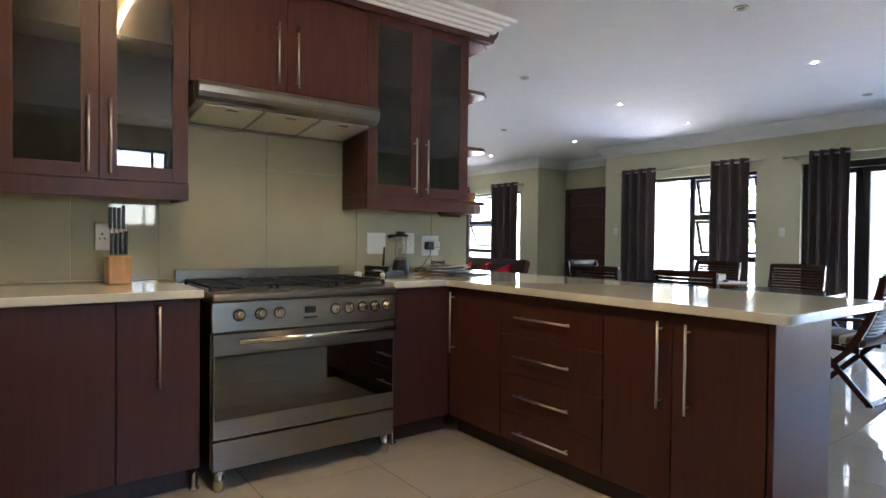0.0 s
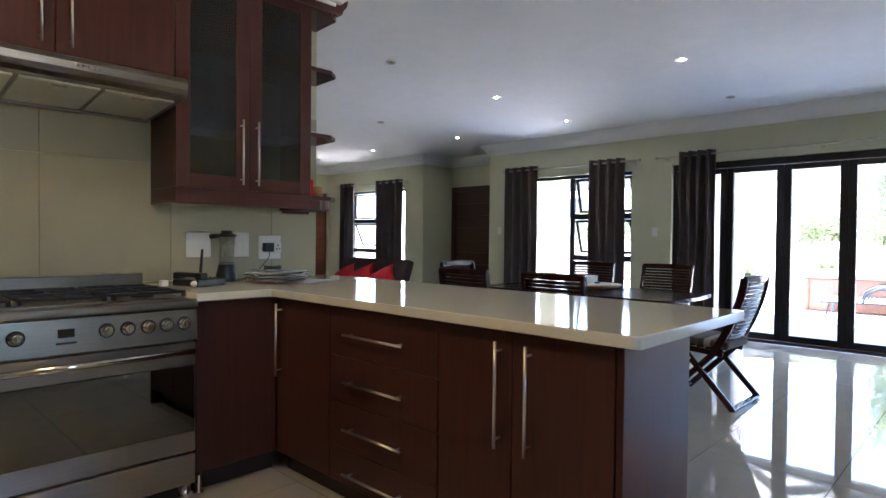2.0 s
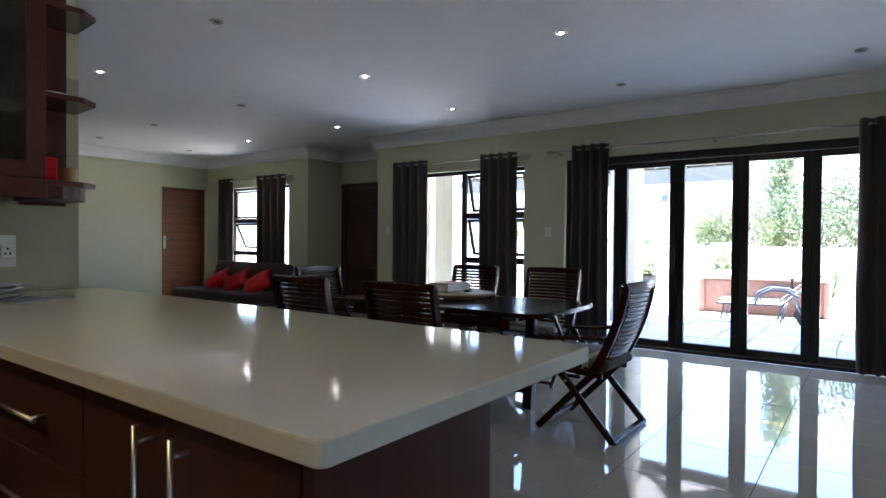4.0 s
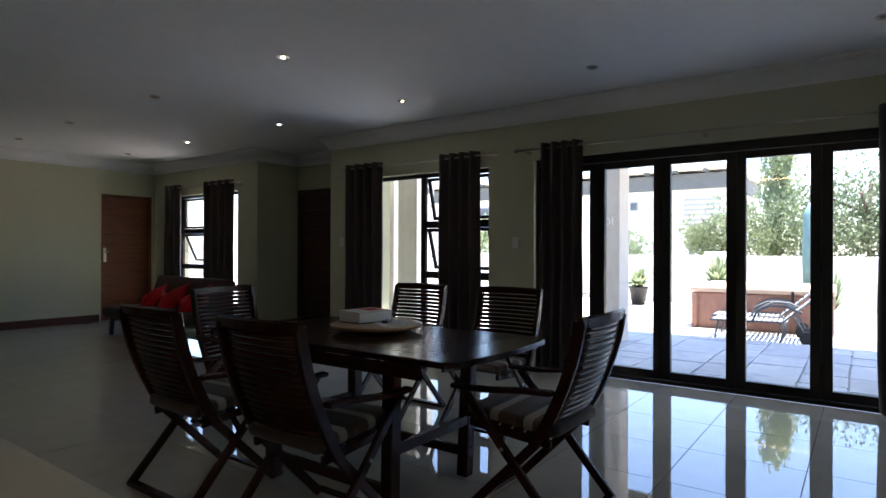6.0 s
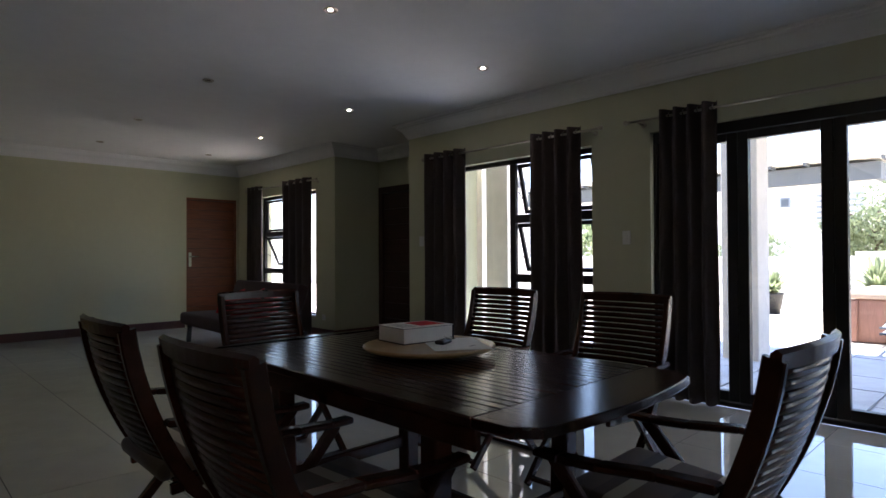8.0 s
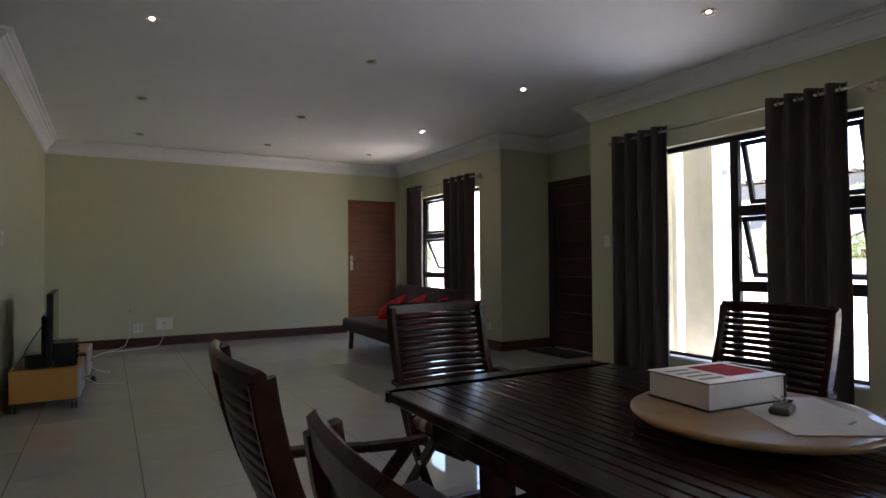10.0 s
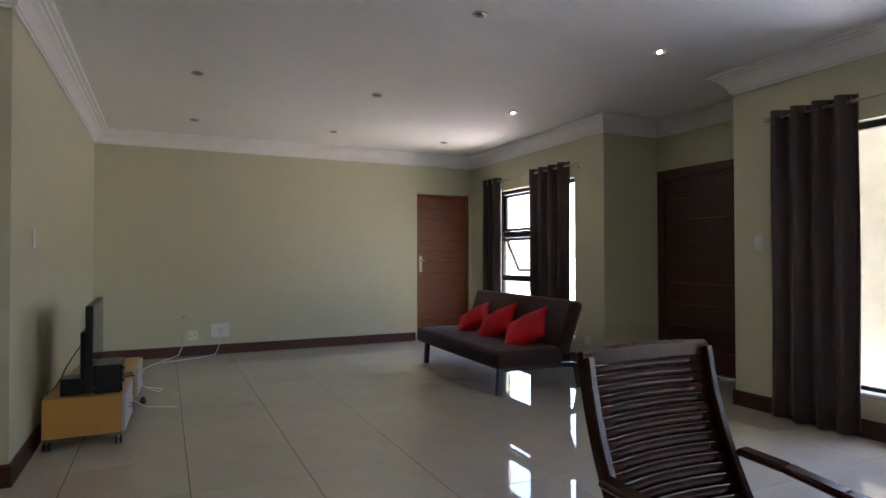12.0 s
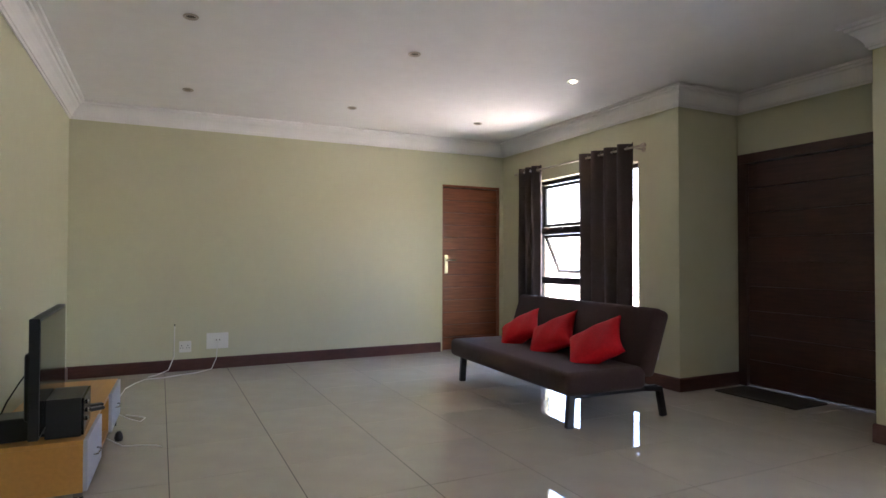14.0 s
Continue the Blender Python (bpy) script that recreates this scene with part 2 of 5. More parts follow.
def lathe(profile, seg=32, center=(0, 0, 0)):
    """Turned about z: profile of (radius, z)."""
    bm = bmesh.new()
    rings = [[bm.verts.new((center[0] + r * math.cos(2 * math.pi * k / seg), center[1] + r * math.sin(2 * math.pi * k / seg), center[2] + z)) for k in range(seg)] for r, z in profile]
    for a, b in zip(rings, rings[1:]):
        for k in range(seg):
            bm.faces.new((a[k], a[(k + 1) % seg], b[(k + 1) % seg], b[k])).smooth = True
    bm.faces.new(rings[0][::-1])
    bm.faces.new(rings[-1])
    return bm


def prism(outline, z0, z1, bevel=0.0):
    """An outline of (x, y) raised from z0 to z1."""
    bm = bmesh.new()
    lo = [bm.verts.new((x, y, z0)) for x, y in outline]
    hi = [bm.verts.new((x, y, z1)) for x, y in outline]
    n = len(outline)
    bm.faces.new(lo[::-1]), bm.faces.new(hi)
    for i in range(n):
        bm.faces.new((lo[i], lo[(i + 1) % n], hi[(i + 1) % n], hi[i]))
    bmesh.ops.recalc_face_normals(bm, faces=bm.faces[:])
    if bevel:
        bmesh.ops.bevel(bm, geom=[e for e in bm.edges if abs(e.verts[0].co.z - e.verts[1].co.z) < 1e-5], offset=bevel, segments=2, affect="EDGES", profile=0.5)
    return bm


def ball(c, rx, ry, rz, u=16, v=10):
    bm = bmesh.new()
    bmesh.ops.create_uvsphere(bm, u_segments=u, v_segments=v, radius=1)
    for q in bm.verts:
        q.co = Vector((c[0] + q.co.x * rx, c[1] + q.co.y * ry, c[2] + q.co.z * rz))
    for f in bm.faces:
        f.smooth = True
    return bm


def mesh_of(name, bm, mat):
    me = bpy.data.meshes.new(name)
    bm.to_mesh(me)
    bm.free()
    me.materials.append(mat)
    return me


def part(name, bm, mat, parent, label=""):
    ob = new(name, mesh_of(name, bm, mat))
    ob.parent = parent
    return tagged(ob, label)


def thing(name, at=(0, 0, 0), turn=0.0, label="", category="", group="", kind=""):
    ob = new(name)
    ob.empty_display_size = 0.1
    ob.matrix_basis = pose(*at, 0, 0, turn)
    return tagged(ob, label, category, group, kind)


def solid(name, bm, mat, label="", category="", group="", kind=""):
    return tagged(new(name, mesh_of(name, bm, mat)), label, category, group, kind)


def structure(name, bm, mat, label="", category=""):
    return solid(name, bm, mat, label, category, kind="structure")


# ---- the shell of the house ----
EX, EO = 8.58, 8.80          # east wall, inside and outside
NY, WX, PY = 10.56, 3.72, 6.61  # north wall, west wall of the lounge, its south end
CEIL = 2.65
KY = 3.46                    # the kitchen wall with the cooker
BIF0, BIF1 = 0.08, 3.165      # folding doors
W1A, W1B, W2A, W2B, SILL, HEAD = 3.70, 5.50, 8.15, 9.85, 0.27, 2.08
W4A, W4B = -1.62, -0.72      # glazing past the folding doors
RY0, RY1, RX = 6.127, 7.67, 9.335  # entrance recess

floor_slab = structure("floor", box(-1.8, EX, -2.6, NY, -0.12, -0.0014), GROUT, "grout bed under large cream porcelain floor tiles", "floor")
structure("floor_recess", box(EX, RX + 0.22, RY0, RY1, -0.12, -0.0014), GROUT, "grout bed of the entrance recess", "floor")
structure("ceiling", box(-2.0, RX + 0.22, -2.8, NY + 0.22, CEIL, CEIL + 0.12), WHITE, "smooth white painted plaster ceiling", "ceiling")

structure("wall_east", merge(
    box(EX, EO, -2.6, W4A, -0.1, CEIL), box(EX, EO, W4A, W4B, -0.1, 0.02), box(EX, EO, W4A, W4B, HEAD, CEIL), box(EX, EO, W4B, BIF0, -0.1, CEIL), box(EX, EO, BIF0, BIF1, 2.11, CEIL), box(EX, EO, BIF1, W1A, -0.1, CEIL),
    box(EX, EO, W1A, W1B, -0.1, SILL), box(EX, EO, W1A, W1B, HEAD, CEIL), box(EX, EO, W1B, RY0, -0.1, CEIL),
    box(EX, EO, RY1, W2A, -0.1, CEIL), box(EX, EO, W2A, W2B, -0.1, SILL), box(EX, EO, W2A, W2B, HEAD, CEIL),
    box(EX, EO, W2B, NY, -0.1, CEIL)), PAINT, "olive beige painted wall with windows and folding doors", "wall")
structure("wall_recess_south", box(EO, RX + 0.22, RY0 - 0.18, RY0, -0.1, CEIL), PAINT, "beige painted side wall of the entrance recess", "wall")
structure("wall_recess_north", box(EO, RX + 0.22, RY1, RY1 + 0.18, -0.1, CEIL), PAINT, "beige painted side wall of the entrance recess", "wall")
ED0, ED1 = 6.135, 7.662
structure("wall_recess_back", merge(box(RX, RX + 0.22, RY0, ED0, -0.1, CEIL), box(RX, RX + 0.22, ED1, RY1, -0.1, CEIL), box(RX, RX + 0.22, ED0, ED1, 2.115, CEIL)),
          PAINT, "beige painted wall round the entrance door", "wall")
DX0, DX1, DH = 7.69, 8.53, 2.09
structure("wall_north", merge(box(WX - 0.22, DX0, NY, NY + 0.22, -0.1, CEIL), box(DX0, DX1, NY, NY + 0.22, DH, CEIL), box(DX1, EO, NY, NY + 0.22, -0.1, CEIL)),
          PAINT, "olive beige painted end wall of the lounge", "wall")
structure("wall_west", box(WX - 0.22, WX, PY, NY, -0.1, CEIL), PAINT, "olive beige painted lounge wall behind the television", "wall")
structure("wall_passage", box(-1.8, WX - 0.22, PY, PY + 0.22, -0.1, CEIL), PAINT, "beige painted passage wall", "wall")
structure("wall_kitchen", box(-1.8, 3.50, KY, KY + 0.20, -0.1, CEIL), PAINT, "cream painted kitchen wall behind the cooker", "wall")
structure("wall_far_west", box(-2.0, -1.8, -2.8, PY + 0.22, -0.1, CEIL), PAINT, "beige painted wall", "wall")
KW0, KW1 = 1.80, 2.46
structure("wall_south", merge(box(-1.8, KW0, -2.8, -2.6, -0.1, CEIL), box(KW1, EO, -2.8, -2.6, -0.1, CEIL),
                              box(KW0, KW1, -2.8, -2.6, -0.1, 1.27), box(KW0, KW1, -2.8, -2.6, 2.33, CEIL)), PAINT, "beige painted kitchen wall with a window", "wall")
structure("roof", merge(box(-2.1, 9.02, -2.9, NY + 0.3, CEIL + 0.14, CEIL + 0.42), box(9.021, 9.85, RY0 - 0.57, RY1 + 0.25, CEIL + 0.14, CEIL + 0.42)), EXTERIOR, "flat concrete roof slab over the house", "roof")


def sweep(path, profile, closed=False):
    """A moulding along a plan path; profile of (distance to the left of the path, z)."""
    n = len(path)
    bm = bmesh.new()
    rings = []
    for i in range(n):
        p = Vector(path[i])
        a = (p - Vector(path[i - 1])).normalized() if (closed or i > 0) else None
        b = (Vector(path[(i + 1) % n]) - p).normalized() if (closed or i < n - 1) else None
        a, b = a or b, b or a
        na, nb = Vector((-a.y, a.x)), Vector((-b.y, b.x))
        mit = (na + nb) / max(0.2, 1 + na.dot(nb))
        rings.append([bm.verts.new((p.x + mit.x * d, p.y + mit.y * d, z)) for d, z in profile])
    m = len(profile)
    for i in range(n if closed else n - 1):
        for k in range(m):
            bm.faces.new((rings[i][k], rings[(i + 1) % n][k], rings[(i + 1) % n][(k + 1) % m], rings[i][(k + 1) % m]))
    if not closed:
        bm.faces.new(rings[0]), bm.faces.new(rings[-1][::-1])
    bmesh.ops.recalc_face_normals(bm, faces=bm.faces[:])
    return bm


CORN = [(0.002, CEIL - 0.165), (0.012, CEIL - 0.165), (0.016, CEIL - 0.150), (0.026, CEIL - 0.148), (0.030, CEIL - 0.128), (0.042, CEIL - 0.105), (0.062, CEIL - 0.078),
        (0.085, CEIL - 0.058), (0.092, CEIL - 0.044), (0.108, CEIL - 0.042), (0.112, CEIL - 0.024), (0.140, CEIL - 0.022), (0.144, CEIL - 0.003), (0.002, CEIL - 0.003)]
BULK = 3.05
structure("trim_cornice", sweep([(EX, -2.6), (EX, RY0), (RX, RY0), (RX, RY1), (EX, RY1), (EX, NY), (WX, NY), (WX, PY), (-1.8, PY), (-1.8, KY + 0.2)], CORN), WHITE, "white stepped plaster cornice", "cornice")
CORN_LOW = [(0.002, 2.556), (0.03, 2.556), (0.036, 2.575), (0.058, 2.579), (0.064, 2.596), (0.090, 2.601), (0.097, 2.618), (0.128, 2.623), (0.134, 2.645), (0.150, 2.647), (0.002, 2.647)]
structure("trim_cornice_kitchen", sweep([(3.365, KY + 0.2), (3.365, BULK), (-1.8, BULK), (-1.8, -2.6)], CORN_LOW), WHITE, "white stepped plaster cornice above the cupboards", "cornice")
structure("wall_bulkhead", box(-1.8, 3.363, BULK + 0.002, KY, 2.54, CEIL), WHITE, "white boxed-in bulkhead above the kitchen cupboards", "bulkhead")

BB = [(0.0, 0.0), (0.016, 0.0), (0.016, 0.105), (0.010, 0.118), (0.0, 0.118)]
for run in ([(EX, W1B + 0.0), (EX, RY0), (RX, RY0), (RX, ED0 - 0.01)], [(RX, RY1 - 0.002), (EX, RY1), (EX, NY), (DX1 + 0.03, NY)], [(DX0 - 0.03, NY), (WX, NY), (WX, PY), (-1.8, PY)],
            [(EX, BIF1 + 0.03), (EX, W1B)], [(EX, -2.6), (EX, W4A)], [(EX, W4B), (EX, BIF0 - 0.03)]):
    structure("baseboard", sweep(run, BB), SKIRT, "dark red-brown wooden skirting board", "skirting")


# windows: bronze aluminium frames with opening sashes
def bar_frame(x0, x1, y0, y1, z0, z1, w):
    return merge(box(x0, x1, y0, y1, z0, z0 + w, 0.003), box(x0, x1, y0, y1, z1 - w, z1, 0.003),
                 box(x0, x1, y0, y0 + w, z0 + w, z1 - w, 0.003), box(x0, x1, y1 - w, y1, z0 + w, z1 - w, 0.003))


def ladder_window(name, a, b, mid, ladder_first, label, tilts=(17, 14)):
    """One half a single fixed pane, the other half three lights with tilted top-hung sashes."""
    w = thing(name, label=label, category="window", kind="structure")
    x0, x1 = 8.66, 8.705
    part("window_frame", merge(bar_frame(x0, x1, a, b, SILL, HEAD, 0.045), box(x0, x1, mid - 0.035, mid + 0.035, SILL + 0.045, HEAD - 0.045, 0.003)), ALU, w)
    la, lb = (a + 0.045, mid - 0.035) if ladder_first else (mid + 0.035, b - 0.045)
    fa, fb = (mid + 0.035, b - 0.045) if ladder_first else (a + 0.045, mid - 0.035)
    for z in (1.485, 0.90):
        part("transom", box(x0, x1, la, lb, z - 0.04, z + 0.04, 0.003), ALU, w)
    part("pane", box(8.680, 8.685, fa, fb, SILL + 0.045, HEAD - 0.045), GLASS, w).visible_shadow = False
    part("pane", box(8.680, 8.685, la, lb, SILL + 0.045, 0.86), GLASS, w).visible_shadow = False
    for z0, z1, tilt in ((0.945, 1.44, tilts[0]), (1.53, 2.03, tilts[1])):
        s = part("sash", moved(bar_frame(-0.016, 0.016, la + 0.004, lb - 0.004, z0 - z1, 0, 0.038), pose(8.70, 0, z1, 0, -tilt, 0)), ALU, w)
        part("pane", moved(box(-0.002, 0.002, la + 0.04, lb - 0.04, z0 - z1 + 0.036, -0.036), pose(8.70, 0, z1, 0, -tilt, 0)), GLASS, s).visible_shadow = False
        for y in (la + 0.02, lb - 0.02) if tilt else ():
            h = z1 - z0
            t = radians(tilt)
            part("stay", beam((8.69, y, z1 - 0.55 * h), (8.70 + math.sin(t) * h * 0.8, y, z1 - math.cos(t) * h * 0.8), 0.012, 0.005, 0.001, (0, 1, 0)), ALU, s)
        part("catch", box(8.635, 8.662, (la + lb) / 2 - 0.03, (la + lb) / 2 + 0.03, z0 - 0.035, z0 - 0.015, 0.004), ALU, w)
    part("window_sill", box(EX - 0.012, 8.66, a + 0.002, b - 0.002, SILL + 0.001, SILL + 0.022, 0.004), PLASTER, w, "white window sill")
    return w


ladder_window("window_1", W1A, W1B, 4.65, True, "bronze aluminium window with two tilted sashes beside a fixed pane")
ladder_window("window_2", W2A, W2B, 9.0, False, "bronze aluminium window with one tilted sash behind the sofa", (24, 0))
kw = thing("window_3", label="kitchen window with a dark aluminium frame", category="window", kind="structure")
part("window_frame", merge(moved(bar_frame(-0.02, 0.02, KW0, KW1, 1.27, 2.33, 0.035), pose(0, -2.7, 0) @ Matrix(((0, 1, 0, 0), (1, 0, 0, 0), (0, 0, 1, 0), (0, 0, 0, 1)))),
                           box(2.26, 2.29, -2.72, -2.68, 1.305, 2.295, 0.003)), ALU, kw)
part("pane", box(KW0 + 0.035, KW1 - 0.035, -2.703, -2.698, 1.305, 2.295), GLASS, kw).visible_shadow = False

w4 = thing("window_4", label="tall bronze aluminium glazing beside the folding doors", category="window", kind="structure")
part("window_frame", (bar_frame(8.66, 8.705, W4A, W4B, 0.02, HEAD, 0.05)), ALU, w4)
part("pane", box(8.680, 8.685, W4A + 0.05, W4B - 0.05, 0.07, HEAD - 0.05), GLASS, w4).visible_shadow = False

# folding doors: five leaves under a deep head
fold = thing("door_1", label="closed bronze aluminium folding glass doors to the patio", category="folding door", kind="structure")
part("head", box(8.63, 8.74, BIF0, BIF1, 2.03, 2.109, 0.004), ALU, fold)
part("threshold", box(8.62, 8.76, BIF0, BIF1, -0.004, 0.028, 0.004), ALU, fold)
part("jamb", box(8.63, 8.74, BIF1 - 0.03, BIF1 - 0.001, 0.028, 2.03, 0.003), ALU, fold)
part("jamb", box(8.63, 8.74, BIF0 + 0.001, BIF0 + 0.03, 0.028, 2.03, 0.003), ALU, fold)
LEAF = (BIF1 - BIF0 - 0.06) / 5
for i in range(5):
    y0 = BIF0 + 0.03 + i * LEAF
    leaf = part("leaf", merge(box(8.655, 8.715, y0 + 0.0008, y0 + 0.075, 0.032, 2.026, 0.004), box(8.655, 8.715, y0 + LEAF - 0.075, y0 + LEAF - 0.0008, 0.032, 2.026, 0.004),
                              box(8.655, 8.715, y0 + 0.075, y0 + LEAF - 0.075, 0.032, 0.105, 0.004), box(8.655, 8.715, y0 + 0.075, y0 + LEAF - 0.075, 1.965, 2.026, 0.004)), ALU, fold)
    part("pane", box(8.682, 8.688, y0 + 0.075, y0 + LEAF - 0.075, 0.105, 1.965), GLASS, leaf).visible_shadow = False
    if i in (1, 3):
        for z in (0.25, 1.05, 1.85):
            part("hinge", rod((8.648, y0 + 0.0, z - 0.05), (8.648, y0 + 0.0, z + 0.05), 0.009, 8), ALU, leaf)

# lounge door, closed, with horizontal grooves
nd = thing("door_2", label="closed red-brown wooden door with horizontal grooves", category="door", kind="structure")
part("door_frame", merge(box(DX0 - 0.0, DX0 + 0.022, NY + 0.02, NY + 0.10, 0, DH - 0.03, 0.003), box(DX1 - 0.022, DX1, NY + 0.02, NY + 0.10, 0, DH - 0.03, 0.003),
                         box(DX0, DX1, NY + 0.02, NY + 0.10, DH - 0.03, DH - 0.001, 0.003)), DOORWOOD, nd)
part("backing", box(DX0 + 0.022, DX1 - 0.022, NY + 0.066, NY + 0.09, 0.008, DH - 0.03), CABDARK, nd)
PL = (DH - 0.045) / 13
for i in range(13):
    part("plank", box(DX0 + 0.026, DX1 - 0.026, NY + 0.045, NY + 0.066, 0.010 + i * PL, 0.010 + (i + 1) * PL - 0.006, 0.003), DOORWOOD, nd)
part("lock_plate", box(DX0 + 0.05, DX0 + 0.095, NY + 0.037, NY + 0.045, 0.97, 1.20, 0.002), BRASS, nd, "satin nickel lock plate")
part("door_handle", merge(rod((DX0 + 0.072, NY + 0.04, 1.135), (DX0 + 0.072, NY - 0.005, 1.135), 0.010, 10), rod((DX0 + 0.066, NY - 0.005, 1.135), (DX0 + 0.19, NY - 0.005, 1.135), 0.010, 10)), CHROME, nd, "chrome lever handle")
structure("trim_door_threshold", box(DX0, DX1, NY + 0.001, NY + 0.22, -0.1, -0.0005), SKIRT, "dark wooden threshold under the lounge door", "threshold")
structure("trim_door_reveal", box(DX0 - 0.0, DX1, NY + 0.10, NY + 0.22, 0, DH - 0.001), CABDARK, "dark void behind the closed door", "door backing")

# entrance door in the recess
ed = thing("door_3", label="wide dark brown wooden entrance door, closed", category="door", kind="structure")
part("door_frame", merge(box(RX - 0.014, RX + 0.10, ED0, ED0 + 0.085, 0, 2.03, 0.004), box(RX - 0.014, RX + 0.10, ED1 - 0.085, ED1, 0, 2.03, 0.004),
                         box(RX - 0.014, RX + 0.10, ED0, ED1, 2.03, 2.114, 0.004)), ENTRYWOOD, ed)
EW = (2.02 - 0.02) / 9
for i in range(9):
    part("plank", box(RX + 0.02, RX + 0.07, ED0 + 0.0865, ED1 - 0.0865, 0.02 + i * EW, 0.02 + (i + 1) * EW - 0.003, 0.003), ENTRYWOOD, ed)
part("backing", box(RX + 0.0705, RX + 0.09, ED0 + 0.0855, ED1 - 0.0855, 0.012, 2.0295), CABDARK, ed)
# chrome strip imitates the line of daylight showing under the door
part("daylight_bar", box(RX + 0.005, RX + 0.02, ED0 + 0.095, ED1 - 0.095, 0.012, 0.022, 0.002), CHROME, ed, "bright metal bar in place of the daylight gap under the door")

# splash-back tiles behind the worktop
spl = thing("splashback", label="glossy cream splash-back tiles on the kitchen wall", category="splash-back", kind="structure")
JX = [-1.5, -0.9, -0.28, 0.33, 0.94, 1.345, 1.943, 2.555, 3.17, 3.498]
for a, b in zip(JX, JX[1:]):
    part("tile", box(a + 0.0015, b - 0.0015, KY - 0.010, KY - 0.001, 0.905, 1.54, 0.001), SPLASH, spl)
    part("tile", box(a + 0.0015, b - 0.0015, KY - 0.010, KY - 0.001, 1.543, 1.93, 0.001), SPLASH, spl)

# ---- kitchen ----
FY, PX = 2.68, 2.76      # fronts of the wall units and of the peninsula


STEELBAR = material("bar_handle_steel", (0.70, 0.67, 0.62), 0.30, metal=1.0, grain=0.04)


def handle_bar(p0, p1, out, parent, r=0.0055):
    """A straight bar handle on two posts; out points away from the door."""
    p0, p1, out = Vector(p0), Vector(p1), Vector(out)
    d = (p1 - p0).normalized()
    n = out.normalized()
    return part("handle", merge(rod(p0 + out, p1 + out, r, 10), rod(p0 + d * 0.03 - n * 0.001, p0 + d * 0.03 + out, r * 0.8, 8), rod(p1 - d * 0.03 - n * 0.001, p1 - d * 0.03 + out, r * 0.8, 8)), STEELBAR, parent, "brushed steel bar handle")


def base_unit(x0, x1, doors, label):
    """A unit along the kitchen wall; doors: list of (x0, x1, handle x or None)."""
    u = thing("base_cabinet", label=label, category="cabinet", group="kitchen base cabinets")
    part("body", box(x0, x1, FY + 0.02, KY - 0.012, 0.10, 0.862), CABDARK, u)
    part("plinth", box(x0, x1, FY + 0.07, FY + 0.088, 0.0, 0.099), CABDARK, u)
    for a, b, hx in doors:
        d = part("door", box(a + 0.002, b - 0.002, FY, FY + 0.0185, 0.105, 0.858, 0.0015), CAB, u)
        if hx is not None:
            handle_bar((hx, FY, 0.485), (hx, FY, 0.835), (0, -0.032, 0), d)
    return u


left_unit = base_unit(0.44, 1.375, [(0.44, 1.045, None), (1.045, 1.375, 1.205)], "dark mahogany base cabinet beside the cooker")
base_unit(-0.75, 0.438, [(-0.75, -0.16, -0.22), (-0.16, 0.438, -0.10)], "dark mahogany base cabinet under the worktop")
part("leg", lathe([(0.024, 0), (0.024, 0.01), (0.015, 0.016), (0.015, 0.0998)], 14, (1.356, FY + 0.03, 0)), CHROME, left_unit, "steel adjustable leg")
corner = base_unit(2.365, PX + 0.02, [(2.365, PX - 0.002, None)], "dark mahogany corner cabinet beside the cooker")
part("leg", lathe([(0.024, 0), (0.024, 0.01), (0.015, 0.016), (0.015, 0.0998)], 14, (2.392, FY + 0.03, 0)), CHROME, corner, "steel adjustable leg")


def peninsula_unit(y0, y1, label):
    u = thing("base_cabinet", label=label, category="cabinet", group="peninsula cabinets")
    part("body", box(PX + 0.02, 3.20, y0, y1, 0.10, 0.862), CABDARK, u)
    part("plinth", box(PX + 0.07, PX + 0.088, y0, y1, 0.0, 0.099), CABDARK, u)
    return u


u = peninsula_unit(2.235, FY - 0.001, "mahogany corner cabinet with one tall door")
d = part("door", box(PX, PX + 0.0185, 2.237, FY - 0.004, 0.105, 0.858, 0.0015), CAB, u)
handle_bar((PX, 2.632, 0.482), (PX, 2.632, 0.83), (-0.032, 0, 0), d)
u = peninsula_unit(1.577, 2.233, "mahogany cabinet with four drawers")
for z0, z1, zh in ((0.648, 0.858, 0.745), (0.452, 0.645, 0.547), (0.257, 0.449, 0.350), (0.105, 0.254, 0.163)):
    d = part("drawer", box(PX, PX + 0.0185, 1.579, 2.231, z0, z1, 0.0015), CAB, u)
    handle_bar((PX, 1.742, zh), (PX, 2.102, zh), (-0.032, 0, 0), d)
u = peninsula_unit(0.893, 1.575, "mahogany cabinet with two tall doors")
for a, b, hy in ((1.250, 1.573, 1.294), (0.895, 1.246, 1.176)):
    d = part("door", box(PX, PX + 0.0185, a, b, 0.105, 0.858, 0.0015), CAB, u)
    handle_bar((PX, hy, 0.480), (PX, hy, 0.823), (-0.032, 0, 0), d)
solid("end_panel", box(PX - 0.002, 3.215, 0.868, 0.889, 0.0, 0.863, 0.0015), CAB, "dark mahogany end panel of the peninsula", "panel")
solid("back_panel", box(3.202, 3.220, 0.890, 3.44, 0.0, 0.863, 0.0015), CAB, "dark mahogany back panel under the breakfast counter", "panel")


def arc(cx, cy, r, a0, a1, n=6):
    return [(cx + r * math.cos(radians(a0 + (a1 - a0) * i / n)), cy + r * math.sin(radians(a0 + (a1 - a0) * i / n))) for i in range(n + 1)]


